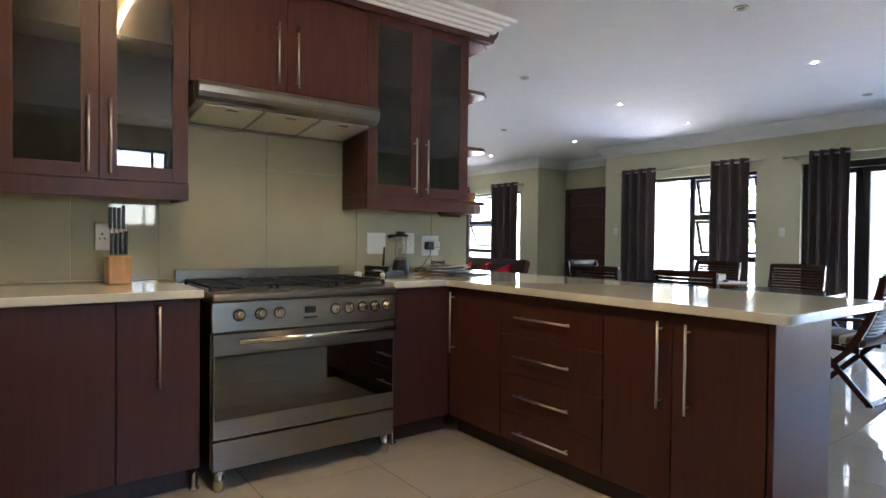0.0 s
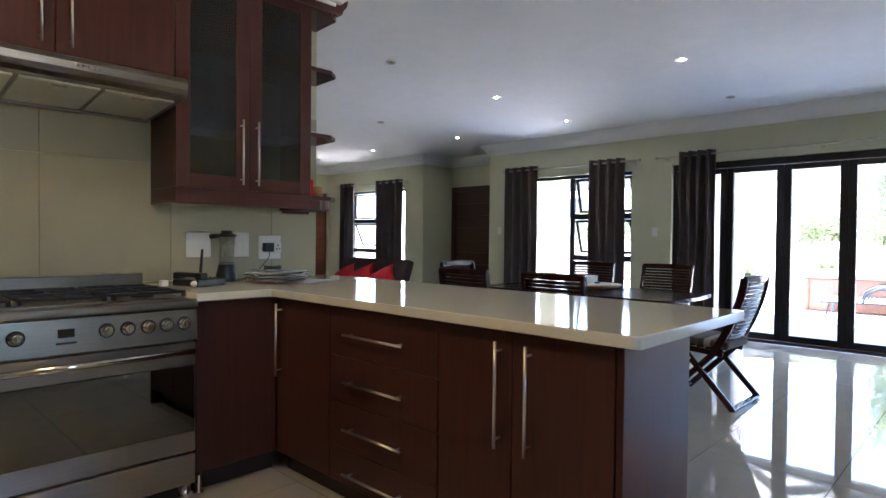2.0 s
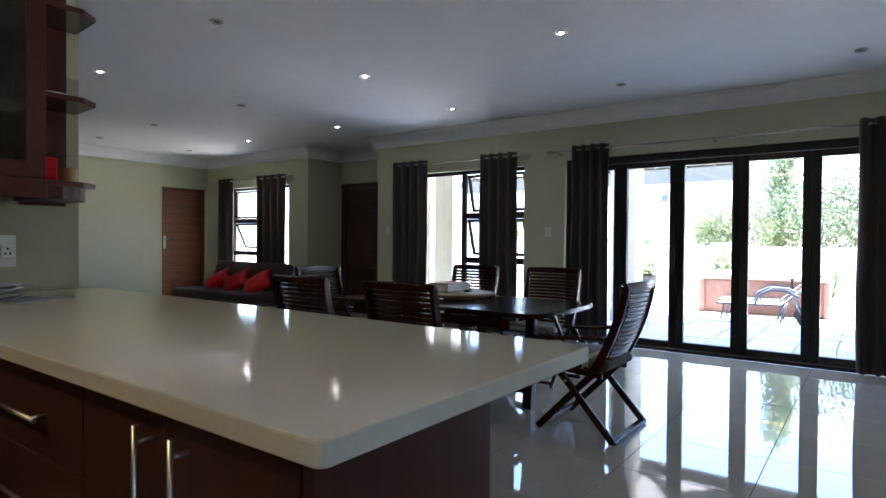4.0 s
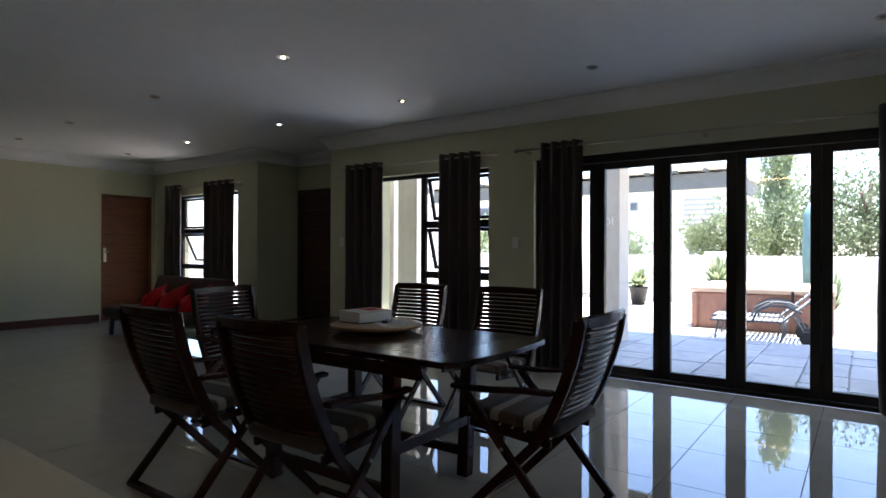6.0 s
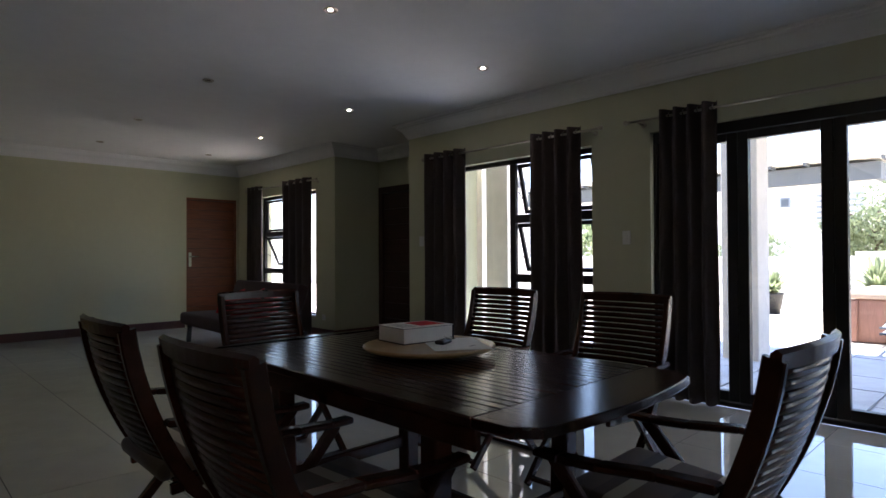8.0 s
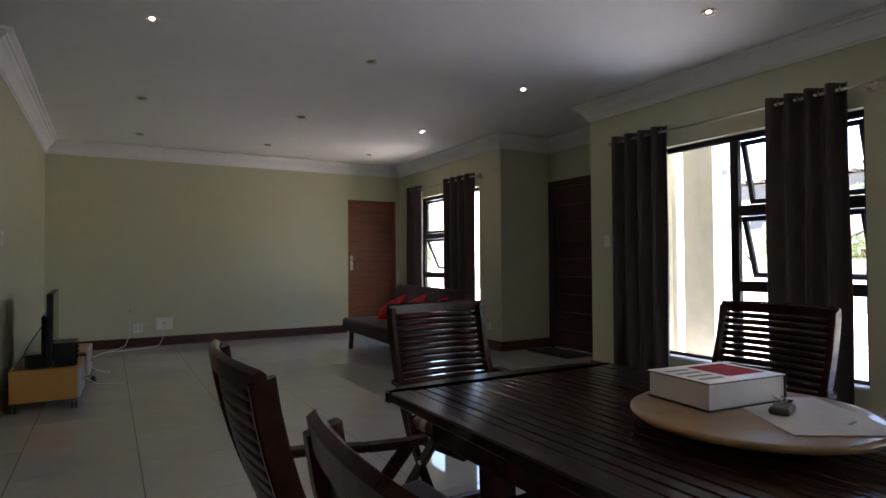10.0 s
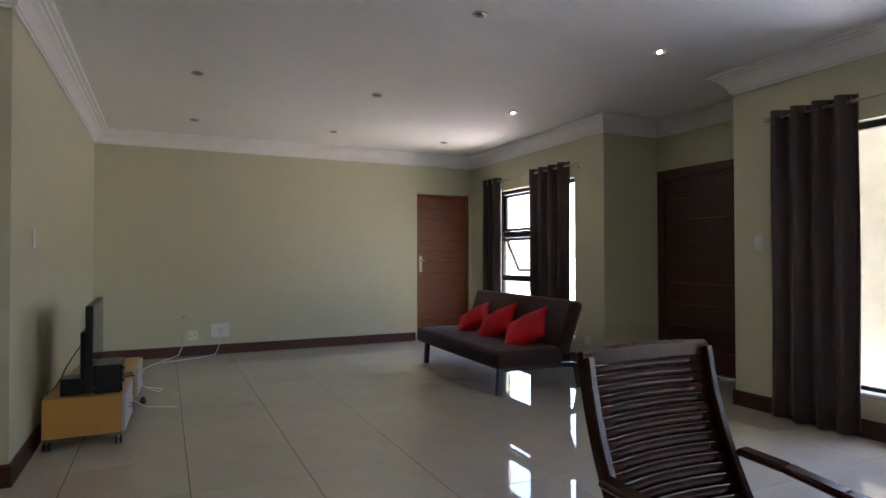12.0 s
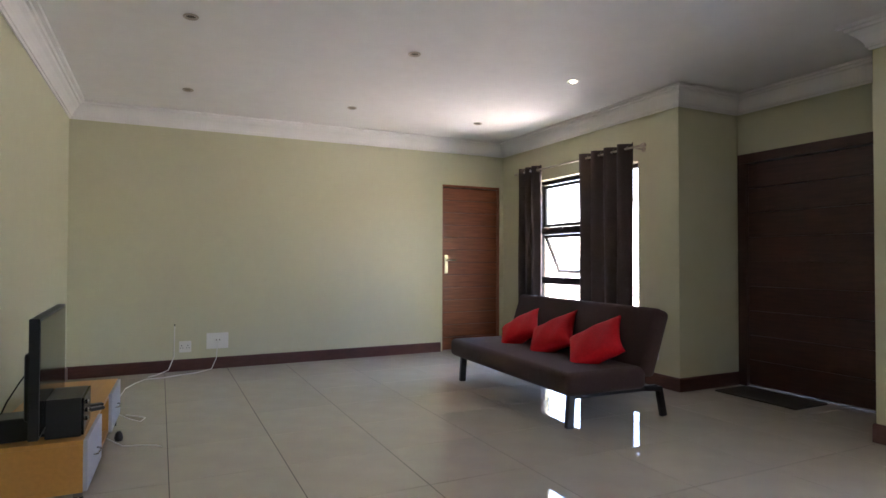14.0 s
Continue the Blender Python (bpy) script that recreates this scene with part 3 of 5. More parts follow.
# one worktop round the corner, another left of the cooker
TX0, TX1, TY0, TYF = 2.714, 3.575, 0.803, 2.650
outline = arc(TX0 + 0.018, TY0 + 0.018, 0.018, 180, 270) + arc(TX1 - 0.03, TY0 + 0.03, 0.03, 270, 360) + [(TX1, KY - 0.013), (2.358, KY - 0.013), (2.358, TYF), (TX0, TYF)]
solid("worktop", prism(outline, 0.864, 0.900, 0.004), QUARTZ, "polished cream quartz worktop of the peninsula", "worktop")
solid("worktop", prism([(-0.75, TYF), (1.382, TYF), (1.382, KY - 0.013), (-0.75, KY - 0.013)], 0.864, 0.900, 0.004), QUARTZ, "polished cream quartz worktop beside the cooker", "worktop")

# range cooker, 90 cm, on four legs
SX0, SX1, SF = 1.402, 2.338, 2.600
ck = thing("range_cooker", label="stainless steel range cooker with gas hob and glass oven door", category="cooker")
part("body", box(SX0 + 0.004, SX1 - 0.004, SF + 0.035, 3.30, 0.098, 0.845, 0.003), STEEL, ck)
part("hob", merge(box(SX0, SX1, SF - 0.02, 3.30, 0.846, 0.884, 0.014, 3), box(SX0 + 0.03, SX1 - 0.03, SF + 0.06, 3.26, 0.884, 0.888, 0.001)), STEEL, ck)
part("control_panel", moved(box(SX0, SX1, 0, 0.045, 0, 0.135, 0.004), pose(0, SF - 0.008, 0.710, -4, 0, 0)), STEEL, ck)
part("backguard", box(1.40, 2.36, 3.305, 3.325, 0.80, 0.955, 0.003), STEEL, ck)
for x, s in ((0.115, 1), (0.212, 1), (0.300, 1), (0.585, 1), (0.660, 1), (0.735, 1), (0.806, 1), (0.876, 1)):
    k = part("knob", merge(lathe([(0.024, 0), (0.024, 0.006), (0.018, 0.008), (0.017, 0.026), (0.013, 0.030)], 18), box(-0.003, 0.003, -0.016, 0.016, 0.029, 0.035, 0.001)), CHROME, ck, "chrome control knob")
    part("bezel", lathe([(0.028, -0.002), (0.028, 0.002), (0.0245, 0.003)], 20), IRON, k, "dark ring behind the knob")
    k.matrix_basis = pose(SX0 + x, SF - 0.012, 0.786, 90 - 4, 0, 0)
part("display", box(SX0 + 0.425, SX0 + 0.478, SF - 0.018, SF - 0.008, 0.775, 0.806, 0.002), BLACKGLASS, ck, "small dark clock display")
part("brand_strip", box(SX0 + 0.42, SX0 + 0.485, SF - 0.0165, SF - 0.008, 0.750, 0.757, 0.001), IRON, ck, "dark brand lettering bar")
od = part("oven_door", merge(box(SX0 + 0.006, SX1 - 0.006, SF, SF + 0.034, 0.605, 0.703, 0.003), box(SX0 + 0.006, SX1 - 0.006, SF, SF + 0.034, 0.236, 0.322, 0.003),
                             box(SX0 + 0.006, SX0 + 0.014, SF, SF + 0.034, 0.322, 0.605, 0.002), box(SX1 - 0.014, SX1 - 0.006, SF, SF + 0.034, 0.322, 0.605, 0.002)), STEEL, ck)
part("glass", box(SX0 + 0.014, SX1 - 0.014, SF - 0.002, SF + 0.010, 0.3225, 0.6045, 0.001), BLACKGLASS, od, "dark mirror-like oven glass")
part("handle", merge(rod((SX0 + 0.10, SF - 0.055, 0.672), (SX1 - 0.035, SF - 0.055, 0.672), 0.0125, 14), rod((SX0 + 0.125, SF, 0.672), (SX0 + 0.125, SF - 0.055, 0.672), 0.008, 8),
                     rod((SX1 - 0.06, SF, 0.672), (SX1 - 0.06, SF - 0.055, 0.672), 0.008, 8)), CHROME, od, "steel tube handle")
part("drawer", box(SX0 + 0.006, SX1 - 0.006, SF, SF + 0.034, 0.098, 0.226, 0.003), STEEL, ck)
for x in (SX0 + 0.04, SX1 - 0.04):
    for y in (SF + 0.03, 3.2):
        part("leg", lathe([(0.021, 0), (0.021, 0.012), (0.024, 0.016), (0.026, 0.098)], 16, (x, y, 0)), CHROME, ck)
for i, x in enumerate((0.16, 0.47, 0.78)):
    g = part("pan_support", merge(*[box(SX0 + x - 0.145, SX0 + x + 0.145, y - 0.006, y + 0.006, 0.902, 0.914, 0.002) for y in (SF + 0.10,)]), IRON, ck, "black cast-iron pan support")
    for y in (SF + 0.25, SF + 0.40, SF + 0.56):
        part("bar", box(SX0 + x - 0.145, SX0 + x + 0.145, y - 0.006, y + 0.006, 0.902, 0.914, 0.002), IRON, g)
    for dx in (-0.139, 0, 0.139):
        part("bar", box(SX0 + x + dx - 0.006, SX0 + x + dx + 0.006, SF + 0.09, SF + 0.57, 0.900, 0.912, 0.002), IRON, g)
    for dx in (-0.139, 0.139):
        for y in (SF + 0.10, SF + 0.56):
            part("foot", box(SX0 + x + dx - 0.007, SX0 + x + dx + 0.007, y - 0.007, y + 0.007, 0.886, 0.902), IRON, g)
    for y in ((SF + 0.33,) if i == 1 else (SF + 0.19, SF + 0.47)):
        part("burner", lathe([(0.062 if i == 1 else 0.045, 0), (0.058 if i == 1 else 0.042, 0.012), (0.036, 0.013), (0.034, 0.019), (0.001, 0.020)], 20, (SX0 + x, y, 0.886)), IRON, ck)

# cooker hood
hd = thing("cooker_hood", label="stainless steel canopy cooker hood under the wall cupboard", category="cooker hood")
prof = [(3.42, 1.905), (2.985, 1.905), (2.962, 1.897), (2.948, 1.875), (2.950, 1.845), (2.962, 1.822), (2.985, 1.806), (3.42, 1.762)]
bm = bmesh.new()
la = [bm.verts.new((1.432, y, z)) for y, z in prof]
lb = [bm.verts.new((2.440, y, z)) for y, z in prof]
bm.faces.new(la), bm.faces.new(lb[::-1])
for i in range(len(prof)):
    bm.faces.new((la[i], lb[i], lb[(i + 1) % len(prof)], la[(i + 1) % len(prof)]))
bmesh.ops.recalc_face_normals(bm, faces=bm.faces[:])
part("canopy", bm, STEEL, hd)
for i in range(3):
    at = pose(1.62 + i * 0.318, 3.20, 1.783, -5.8, 0, 0)
    f = part("filter", moved(box(-0.150, 0.150, -0.175, 0.175, -0.010, 0.0, 0.002), at), FILTER, hd, "grey metal grease filter")
    part("catch", moved(box(-0.03, 0.03, -0.150, -0.132, -0.0125, -0.0101, 0.001), at), CHROME, f)
part("back_lip", box(1.45, 2.42, 3.40, 3.418, 1.745, 1.765, 0.003), STEEL, hd)
for k in range(5):
    part("button", rod((1.98 + k * 0.02, 2.953, 1.862), (1.98 + k * 0.02, 2.944, 1.862), 0.005, 8), CHROME, hd)
part("end_cap", box(1.424, 1.4315, 2.955, 3.0, 1.812, 1.895, 0.003), IRON, hd)


def wall_unit(x0, x1, z0, doors, glass, label, handles):
    u = thing("wall_cabinet", label=label, category="cabinet", group="kitchen wall cabinets")
    y0, y1, z1 = 3.12, KY - 0.012, 2.53
    t = 0.018
    part("body", merge(box(x0, x0 + t, y0 + 0.02, y1, z0, z1), box(x1 - t, x1, y0 + 0.02, y1, z0, z1), box(x0 + t, x1 - t, y0 + 0.02, y1, z0, z0 + t), box(x0 + t, x1 - t, y0 + 0.02, y1, z1 - t, z1),
                       box(x0 + t, x1 - t, y1 - 0.008, y1, z0 + t, z1 - t)), CAB, u)
    if glass:
        for z in (1.72, 2.10):
            part("shelf", box(x0 + t, x1 - t, y0 + 0.05, y1 - 0.01, z, z + 0.018, 0.001), CABDARK, u)
    for (a, b), hx in zip(doors, handles):
        a, b = a + 0.002, b - 0.002
        if glass:
            w = 0.072
            d = part("door", merge(box(a, a + w, y0, y0 + 0.0195, z0 + 0.003, z1, 0.0015), box(b - w, b, y0, y0 + 0.0195, z0 + 0.003, z1, 0.0015),
                                   box(a + w, b - w, y0, y0 + 0.0195, z0 + 0.003, z0 + w, 0.0015), box(a + w, b - w, y0, y0 + 0.0195, z1 - w, z1, 0.0015)), CAB, u)
            part("pane", box(a + w, b - w, y0 + 0.008, y0 + 0.013, z0 + w, z1 - w), FROST, d, "smoky glass pane")
        else:
            d = part("door", box(a, b, y0, y0 + 0.0195, z0 + 0.003, z1, 0.0015), CAB, u)
        h0 = z0 + 0.03 if glass else z0 + 0.045
        handle_bar((hx, y0, h0), (hx, y0, h0 + 0.35), (0, -0.032, 0), d)
    if glass:
        part("pelmet", box(x0, x1, y0 - 0.004, y0 + 0.014, z0 - 0.082, z0, 0.002), CAB, u)
        part("pelmet", box(x0, x0 + 0.018, y0 + 0.015, y1, z0 - 0.082, z0, 0.002), CAB, u)
        part("pelmet", box(x1 - 0.018, x1, y0 + 0.015, y1, z0 - 0.082, z0, 0.002), CAB, u)
    return u


wall_unit(0.632, 1.424, 1.398, [(0.632, 1.030), (1.030, 1.424)], True, "mahogany wall cupboard with two glazed doors", (0.985, 1.075))
wall_unit(-0.20, 0.630, 1.398, [(-0.20, 0.215), (0.215, 0.630)], True, "mahogany wall cupboard with glazed doors", (0.17, 0.26))
wall_unit(1.426, 2.446, 1.925, [(1.426, 1.938), (1.938, 2.446)], False, "mahogany cupboard above the cooker hood", (1.882, 1.995))
wall_unit(2.448, 3.240, 1.398, [(2.448, 2.844), (2.844, 3.240)], True, "mahogany wall cupboard with two glazed doors and glassware", (2.795, 2.885))

# open corner shelves at the end of the run
sh = thing("corner_shelf", label="mahogany open corner shelves with rounded front", category="shelf")
for z in (2.508, 2.150, 1.755, 1.375):
    pts = [(3.241, KY - 0.013), (3.241, 3.13)] + [(3.39, 3.13), (3.47, 3.20), (3.485, KY - 0.013)]
    board = part("shelf", prism(pts, z + 0.003, z + 0.024, 0.002), CAB, sh)
    part("underside", prism([(3.242, KY - 0.014), (3.242, 3.134), (3.388, 3.134), (3.467, 3.203), (3.482, KY - 0.014)], z, z + 0.0029), CABGLOSS, board, "polished underside")
part("back", box(3.241, 3.44, KY - 0.0128, KY - 0.004, 1.30, 2.52), CAB, sh)
part("pelmet", prism([(3.241, KY - 0.014), (3.241, 3.116), (3.30, 3.116)] + arc(3.30, 3.28, 0.15, -80, 0, 6) + [(3.45, KY - 0.014)], 1.316, 1.374, 0.002), CAB, sh)
solid("cornice_moulding", sweep([(3.425, KY - 0.002), (3.425, 3.075), (-0.20, 3.075)], [(-0.022, 2.509), (0.0, 2.509), (0.004, 2.530), (0.019, 2.556), (0.024, 2.575), (0.024, 2.606), (-0.022, 2.606)]), CAB, "mahogany crown moulding on the wall cupboards", "moulding")


def tumbler(x, y, z, h=0.10, r=0.033):
    return solid("drinking_glass", lathe([(r * 0.8, 0), (r, h), (r - 0.003, h), (r * 0.8 - 0.003, 0.006)], 16, (x, y, z)), GLASSWARE, "clear drinking glass on a cupboard shelf", "glass", "glassware")


GLASSWARE = clear_glass("glassware", (0.95, 0.96, 0.95), 0.0, 0.16)
for x in (2.52, 2.60, 2.69, 2.775):
    tumbler(x, 3.20, 1.7385)
for x in (2.54, 2.63, 2.72):
    tumbler(x, 3.19, 1.4165, 0.075)
solid("bowl", lathe([(0.03, 0), (0.055, 0.03), (0.06, 0.045), (0.055, 0.045), (0.028, 0.005)], 20, (3.02, 3.27, 1.4165)), WHITEPLASTIC, "small white bowl in a glazed cupboard", "bowl")
solid("tin", box(3.262, 3.312, 3.20, 3.24, 1.3975, 1.505, 0.004), REDCLOTH, "small red box on the lowest corner shelf", "box")
solid("mug", lathe([(0.030, 0), (0.034, 0.07), (0.030, 0.07), (0.027, 0.006)], 18, (3.375, 3.25, 1.3975)), TRAYWOOD, "small tan cup on the lowest corner shelf", "cup")
solid("plate", lathe([(0.04, 0), (0.075, 0.012), (0.075, 0.016), (0.04, 0.005)], 24, (3.33, 3.32, 1.7925)), WHITEPLASTIC, "small pale dish on a corner shelf", "dish")


# sockets and switches
def socket(name, at, turn, w, h, kind, label):
    s = thing(name, at, turn, label, "socket" if kind != "switch" else "switch")
    part("plate", box(-w / 2, w / 2, -0.009, 0.0, -h / 2, h / 2, 0.003), WHITEPLASTIC, s)
    if kind == "switch":
        for dx in ((0,) if w < 0.09 else (-w / 4, w / 4)):
            part("rocker", box(dx - 0.012, dx + 0.012, -0.014, -0.009, -0.02, 0.02, 0.002), WHITEPLASTIC, s)
    elif kind == "socket":
        for dx in ((0,) if w < 0.1 else (-w / 4, w / 4)):
            part("rocker", box(dx + 0.012, dx + 0.022, -0.013, -0.009, 0.022, 0.040, 0.001), WHITEPLASTIC, s)
            for ax, az, r in ((0, 0.012, 0.0055), (-0.011, -0.012, 0.0045), (0.011, -0.012, 0.0045)):
                part("pin_hole", rod((dx + ax - 0.004, -0.0087, az), (dx + ax - 0.004, -0.0097, az), r, 10), BLACK, s)
    return s


SK = KY - 0.010
socket("wall_plate", (2.705, SK, 1.10), 0, 0.145, 0.145, "blank", "white blank wall plate above the worktop")
socket("wall_socket", (2.965, SK, 1.10), 0, 0.10, 0.145, "switch", "white switched wall outlet behind the blender")
socket("wall_socket", (3.155, SK, 1.085), 0, 0.15, 0.145, "socket", "white double wall socket with a black plug")
socket("wall_socket", (1.118, SK, 1.13), 0, 0.145, 0.145, "socket", "white wall socket behind the knife block")
plug = thing("plug_adaptor", (3.128, SK - 0.009, 1.085), 0, "black plug with a lead in the wall socket", "plug")
part("body", box(-0.028, 0.028, -0.05, 0.0, -0.028, 0.028, 0.006, 2), BLACK, plug)
adp = part("adaptor", box(0.030, 0.082, -0.045, 0.0, -0.032, 0.030, 0.006, 2), WHITEPLASTIC, plug, "white adaptor beside the plug")
for ax, az in ((0.056, 0.012), (0.047, -0.010), (0.066, -0.010)):
    part("pin_hole", rod((ax, -0.0447, az), (ax, -0.0457, az), 0.005, 10), BLACK, adp)
part("lead", tube([(0.0, -0.045, -0.02), (-0.02, -0.07, -0.06), (-0.09, -0.10, -0.12), (-0.16, -0.14, -0.165), (-0.22, -0.16, -0.17)], 0.003, 6), BLACK, plug)

# knife block
kb = thing("knife_block", (1.118, 3.19, 0.900), 6, "pale wooden knife block full of black-handled knives", "knife block")
part("block", merge(box(-0.052, 0.052, -0.045, 0.045, 0.0, 0.135, 0.006)), BLOCKWOOD, kb)
rng = random.Random(4)
for r in range(2):
    for c in range(4):
        x = -0.030 + c * 0.020 + rng.uniform(-0.002, 0.002)
        h = rng.uniform(0.10, 0.115)
        z = 0.145 + r * 0.125
        y = -0.028 + r * 0.04
        kn = part("knife", box(x - 0.007, x + 0.007, y, y + 0.022, z, z + h, 0.004, 2), BLACK, kb)
        part("blade", box(x - 0.001, x + 0.001, y + 0.002, y + 0.018, 0.1352, z), CHROME, kn)
        part("bolster", box(x - 0.006, x + 0.006, y + 0.001, y + 0.021, z - 0.006, z - 0.0002, 0.001), CHROME, kn)

# cordless telephone, blender, papers
ph = thing("telephone", (2.555, 3.07, 0.900), 20, "black desk telephone with an aerial", "telephone")
part("base", prism([(-0.09, -0.08), (0.09, -0.08), (0.09, 0.09), (-0.09, 0.09)], 0.0, 0.035, 0.006), BLACK, ph)
part("keypad", merge(*[box(-0.005 + c * 0.026, 0.013 + c * 0.026, -0.06 + r * 0.026, -0.044 + r * 0.026, 0.035, 0.041, 0.002) for c in range(3) for r in range(4)]), CHROME, ph, "grey keys")
part("receiver", merge(box(-0.085, -0.035, -0.09, 0.10, 0.045, 0.068, 0.008, 2), box(-0.085, -0.035, -0.09, -0.05, 0.034, 0.05, 0.005), box(-0.085, -0.035, 0.06, 0.10, 0.034, 0.05, 0.005)), BLACK, ph)
part("aerial", rod((0.075, 0.08, 0.03), (0.088, 0.08, 0.18), 0.009, 8, 0.006), BLACK, ph)
bl = thing("blender", (2.785, 3.26, 0.900), 0, "blender with a clear jug and black base and lid", "blender")
part("base", lathe([(0.062, 0), (0.060, 0.02), (0.046, 0.085), (0.044, 0.095)], 20), BLACK, bl)
part("jug", lathe([(0.040, 0.096), (0.044, 0.245), (0.041, 0.245), (0.037, 0.100)], 20), GLASSWARE, bl, "clear plastic jug")
part("lid", lathe([(0.052, 0.246), (0.052, 0.262), (0.032, 0.266), (0.030, 0.282)], 20), BLACK, bl)
part("jug_handle", tube([(-0.040, 0, 0.252), (-0.065, 0, 0.252), (-0.095, 0, 0.246)], 0.012, 8), BLACK, bl)
pp = thing("paper_pile", (2.965, 3.03, 0.900), -40, "untidy pile of magazines and papers", "papers")
rng = random.Random(8)
for k in range(12):
    sheet = box(-0.135, 0.135, -0.095, 0.095, 0, 0.0045, 0.001)
    bmesh.ops.subdivide_edges(sheet, edges=sheet.edges[:], cuts=5, use_grid_fill=True)
    curl, side = rng.uniform(0.3, 1.5), rng.choice((-1, 1))
    for v in sheet.verts:
        v.co.z += curl * max(0, side * v.co.x - 0.02) ** 2 + 0.0012 * math.sin(40 * v.co.y + k)
    part("sheet", moved(sheet, pose(rng.uniform(-0.035, 0.035), rng.uniform(-0.04, 0.04), 0.002 + k * 0.0048, 0, 0, rng.uniform(-45, 45))), (PAPER, TRAYWOOD, HOUSEGREY, PAPER, DAYPANE, PAPER, HOUSEGREY, PAPER, DAYPANE, HOUSEGREY, PAPER, HOUSEGREY)[k], pp)
solid("magazine", moved(box(-0.14, 0.14, -0.10, 0.10, 0, 0.006, 0.001), pose(3.10, 2.94, 0.9005, 0, 0, 24)), HOUSEGREY, "pale folded newspaper on the worktop", "newspaper")
solid("cable_coil", merge(*[tube([(2.98 + 0.05 * math.cos(a * 0.5 + k), 3.10 + 0.035 * math.sin(a * 0.5 + k), 0.972 + 0.006 * k + 0.004 * math.sin(a)) for a in range(13)], 0.004, 6) for k in range(3)]), BLACK, "dark tangled cable on the papers", "cable")
solid("crumpled_tissue", ball((2.49, 2.985, 0.916), 0.022, 0.018, 0.016, 8, 6), PAPER, "small crumpled white tissue on the worktop", "tissue")
solid("salt_box", box(2.376, 2.41, 3.10, 3.135, 0.9005, 0.93, 0.003), WHITEPLASTIC, "small white box beside the cooker", "box")

# fluorescent batten on the kitchen ceiling
fl = thing("fluorescent_light", (1.25, 1.70, CEIL), 0, "lit twin-tube fluorescent ceiling light", "ceiling light")
part("housing", box(-0.05, 0.05, -0.62, 0.62, -0.04, -0.001, 0.004), WHITEPLASTIC, fl)
TUBE = glowing("lit_tube", (1.0, 0.72, 0.34), 2.1)
for x in (-0.045, 0.045):
    part("lamp_tube", rod((x, -0.59, -0.062), (x, 0.59, -0.062), 0.013, 12), TUBE, fl, "glowing tube")
    for y in (-0.6, 0.6):
        part("lampholder", box(x - 0.012, x + 0.012, y - 0.01, y + 0.01, -0.075, -0.03, 0.002), WHITEPLASTIC, fl)

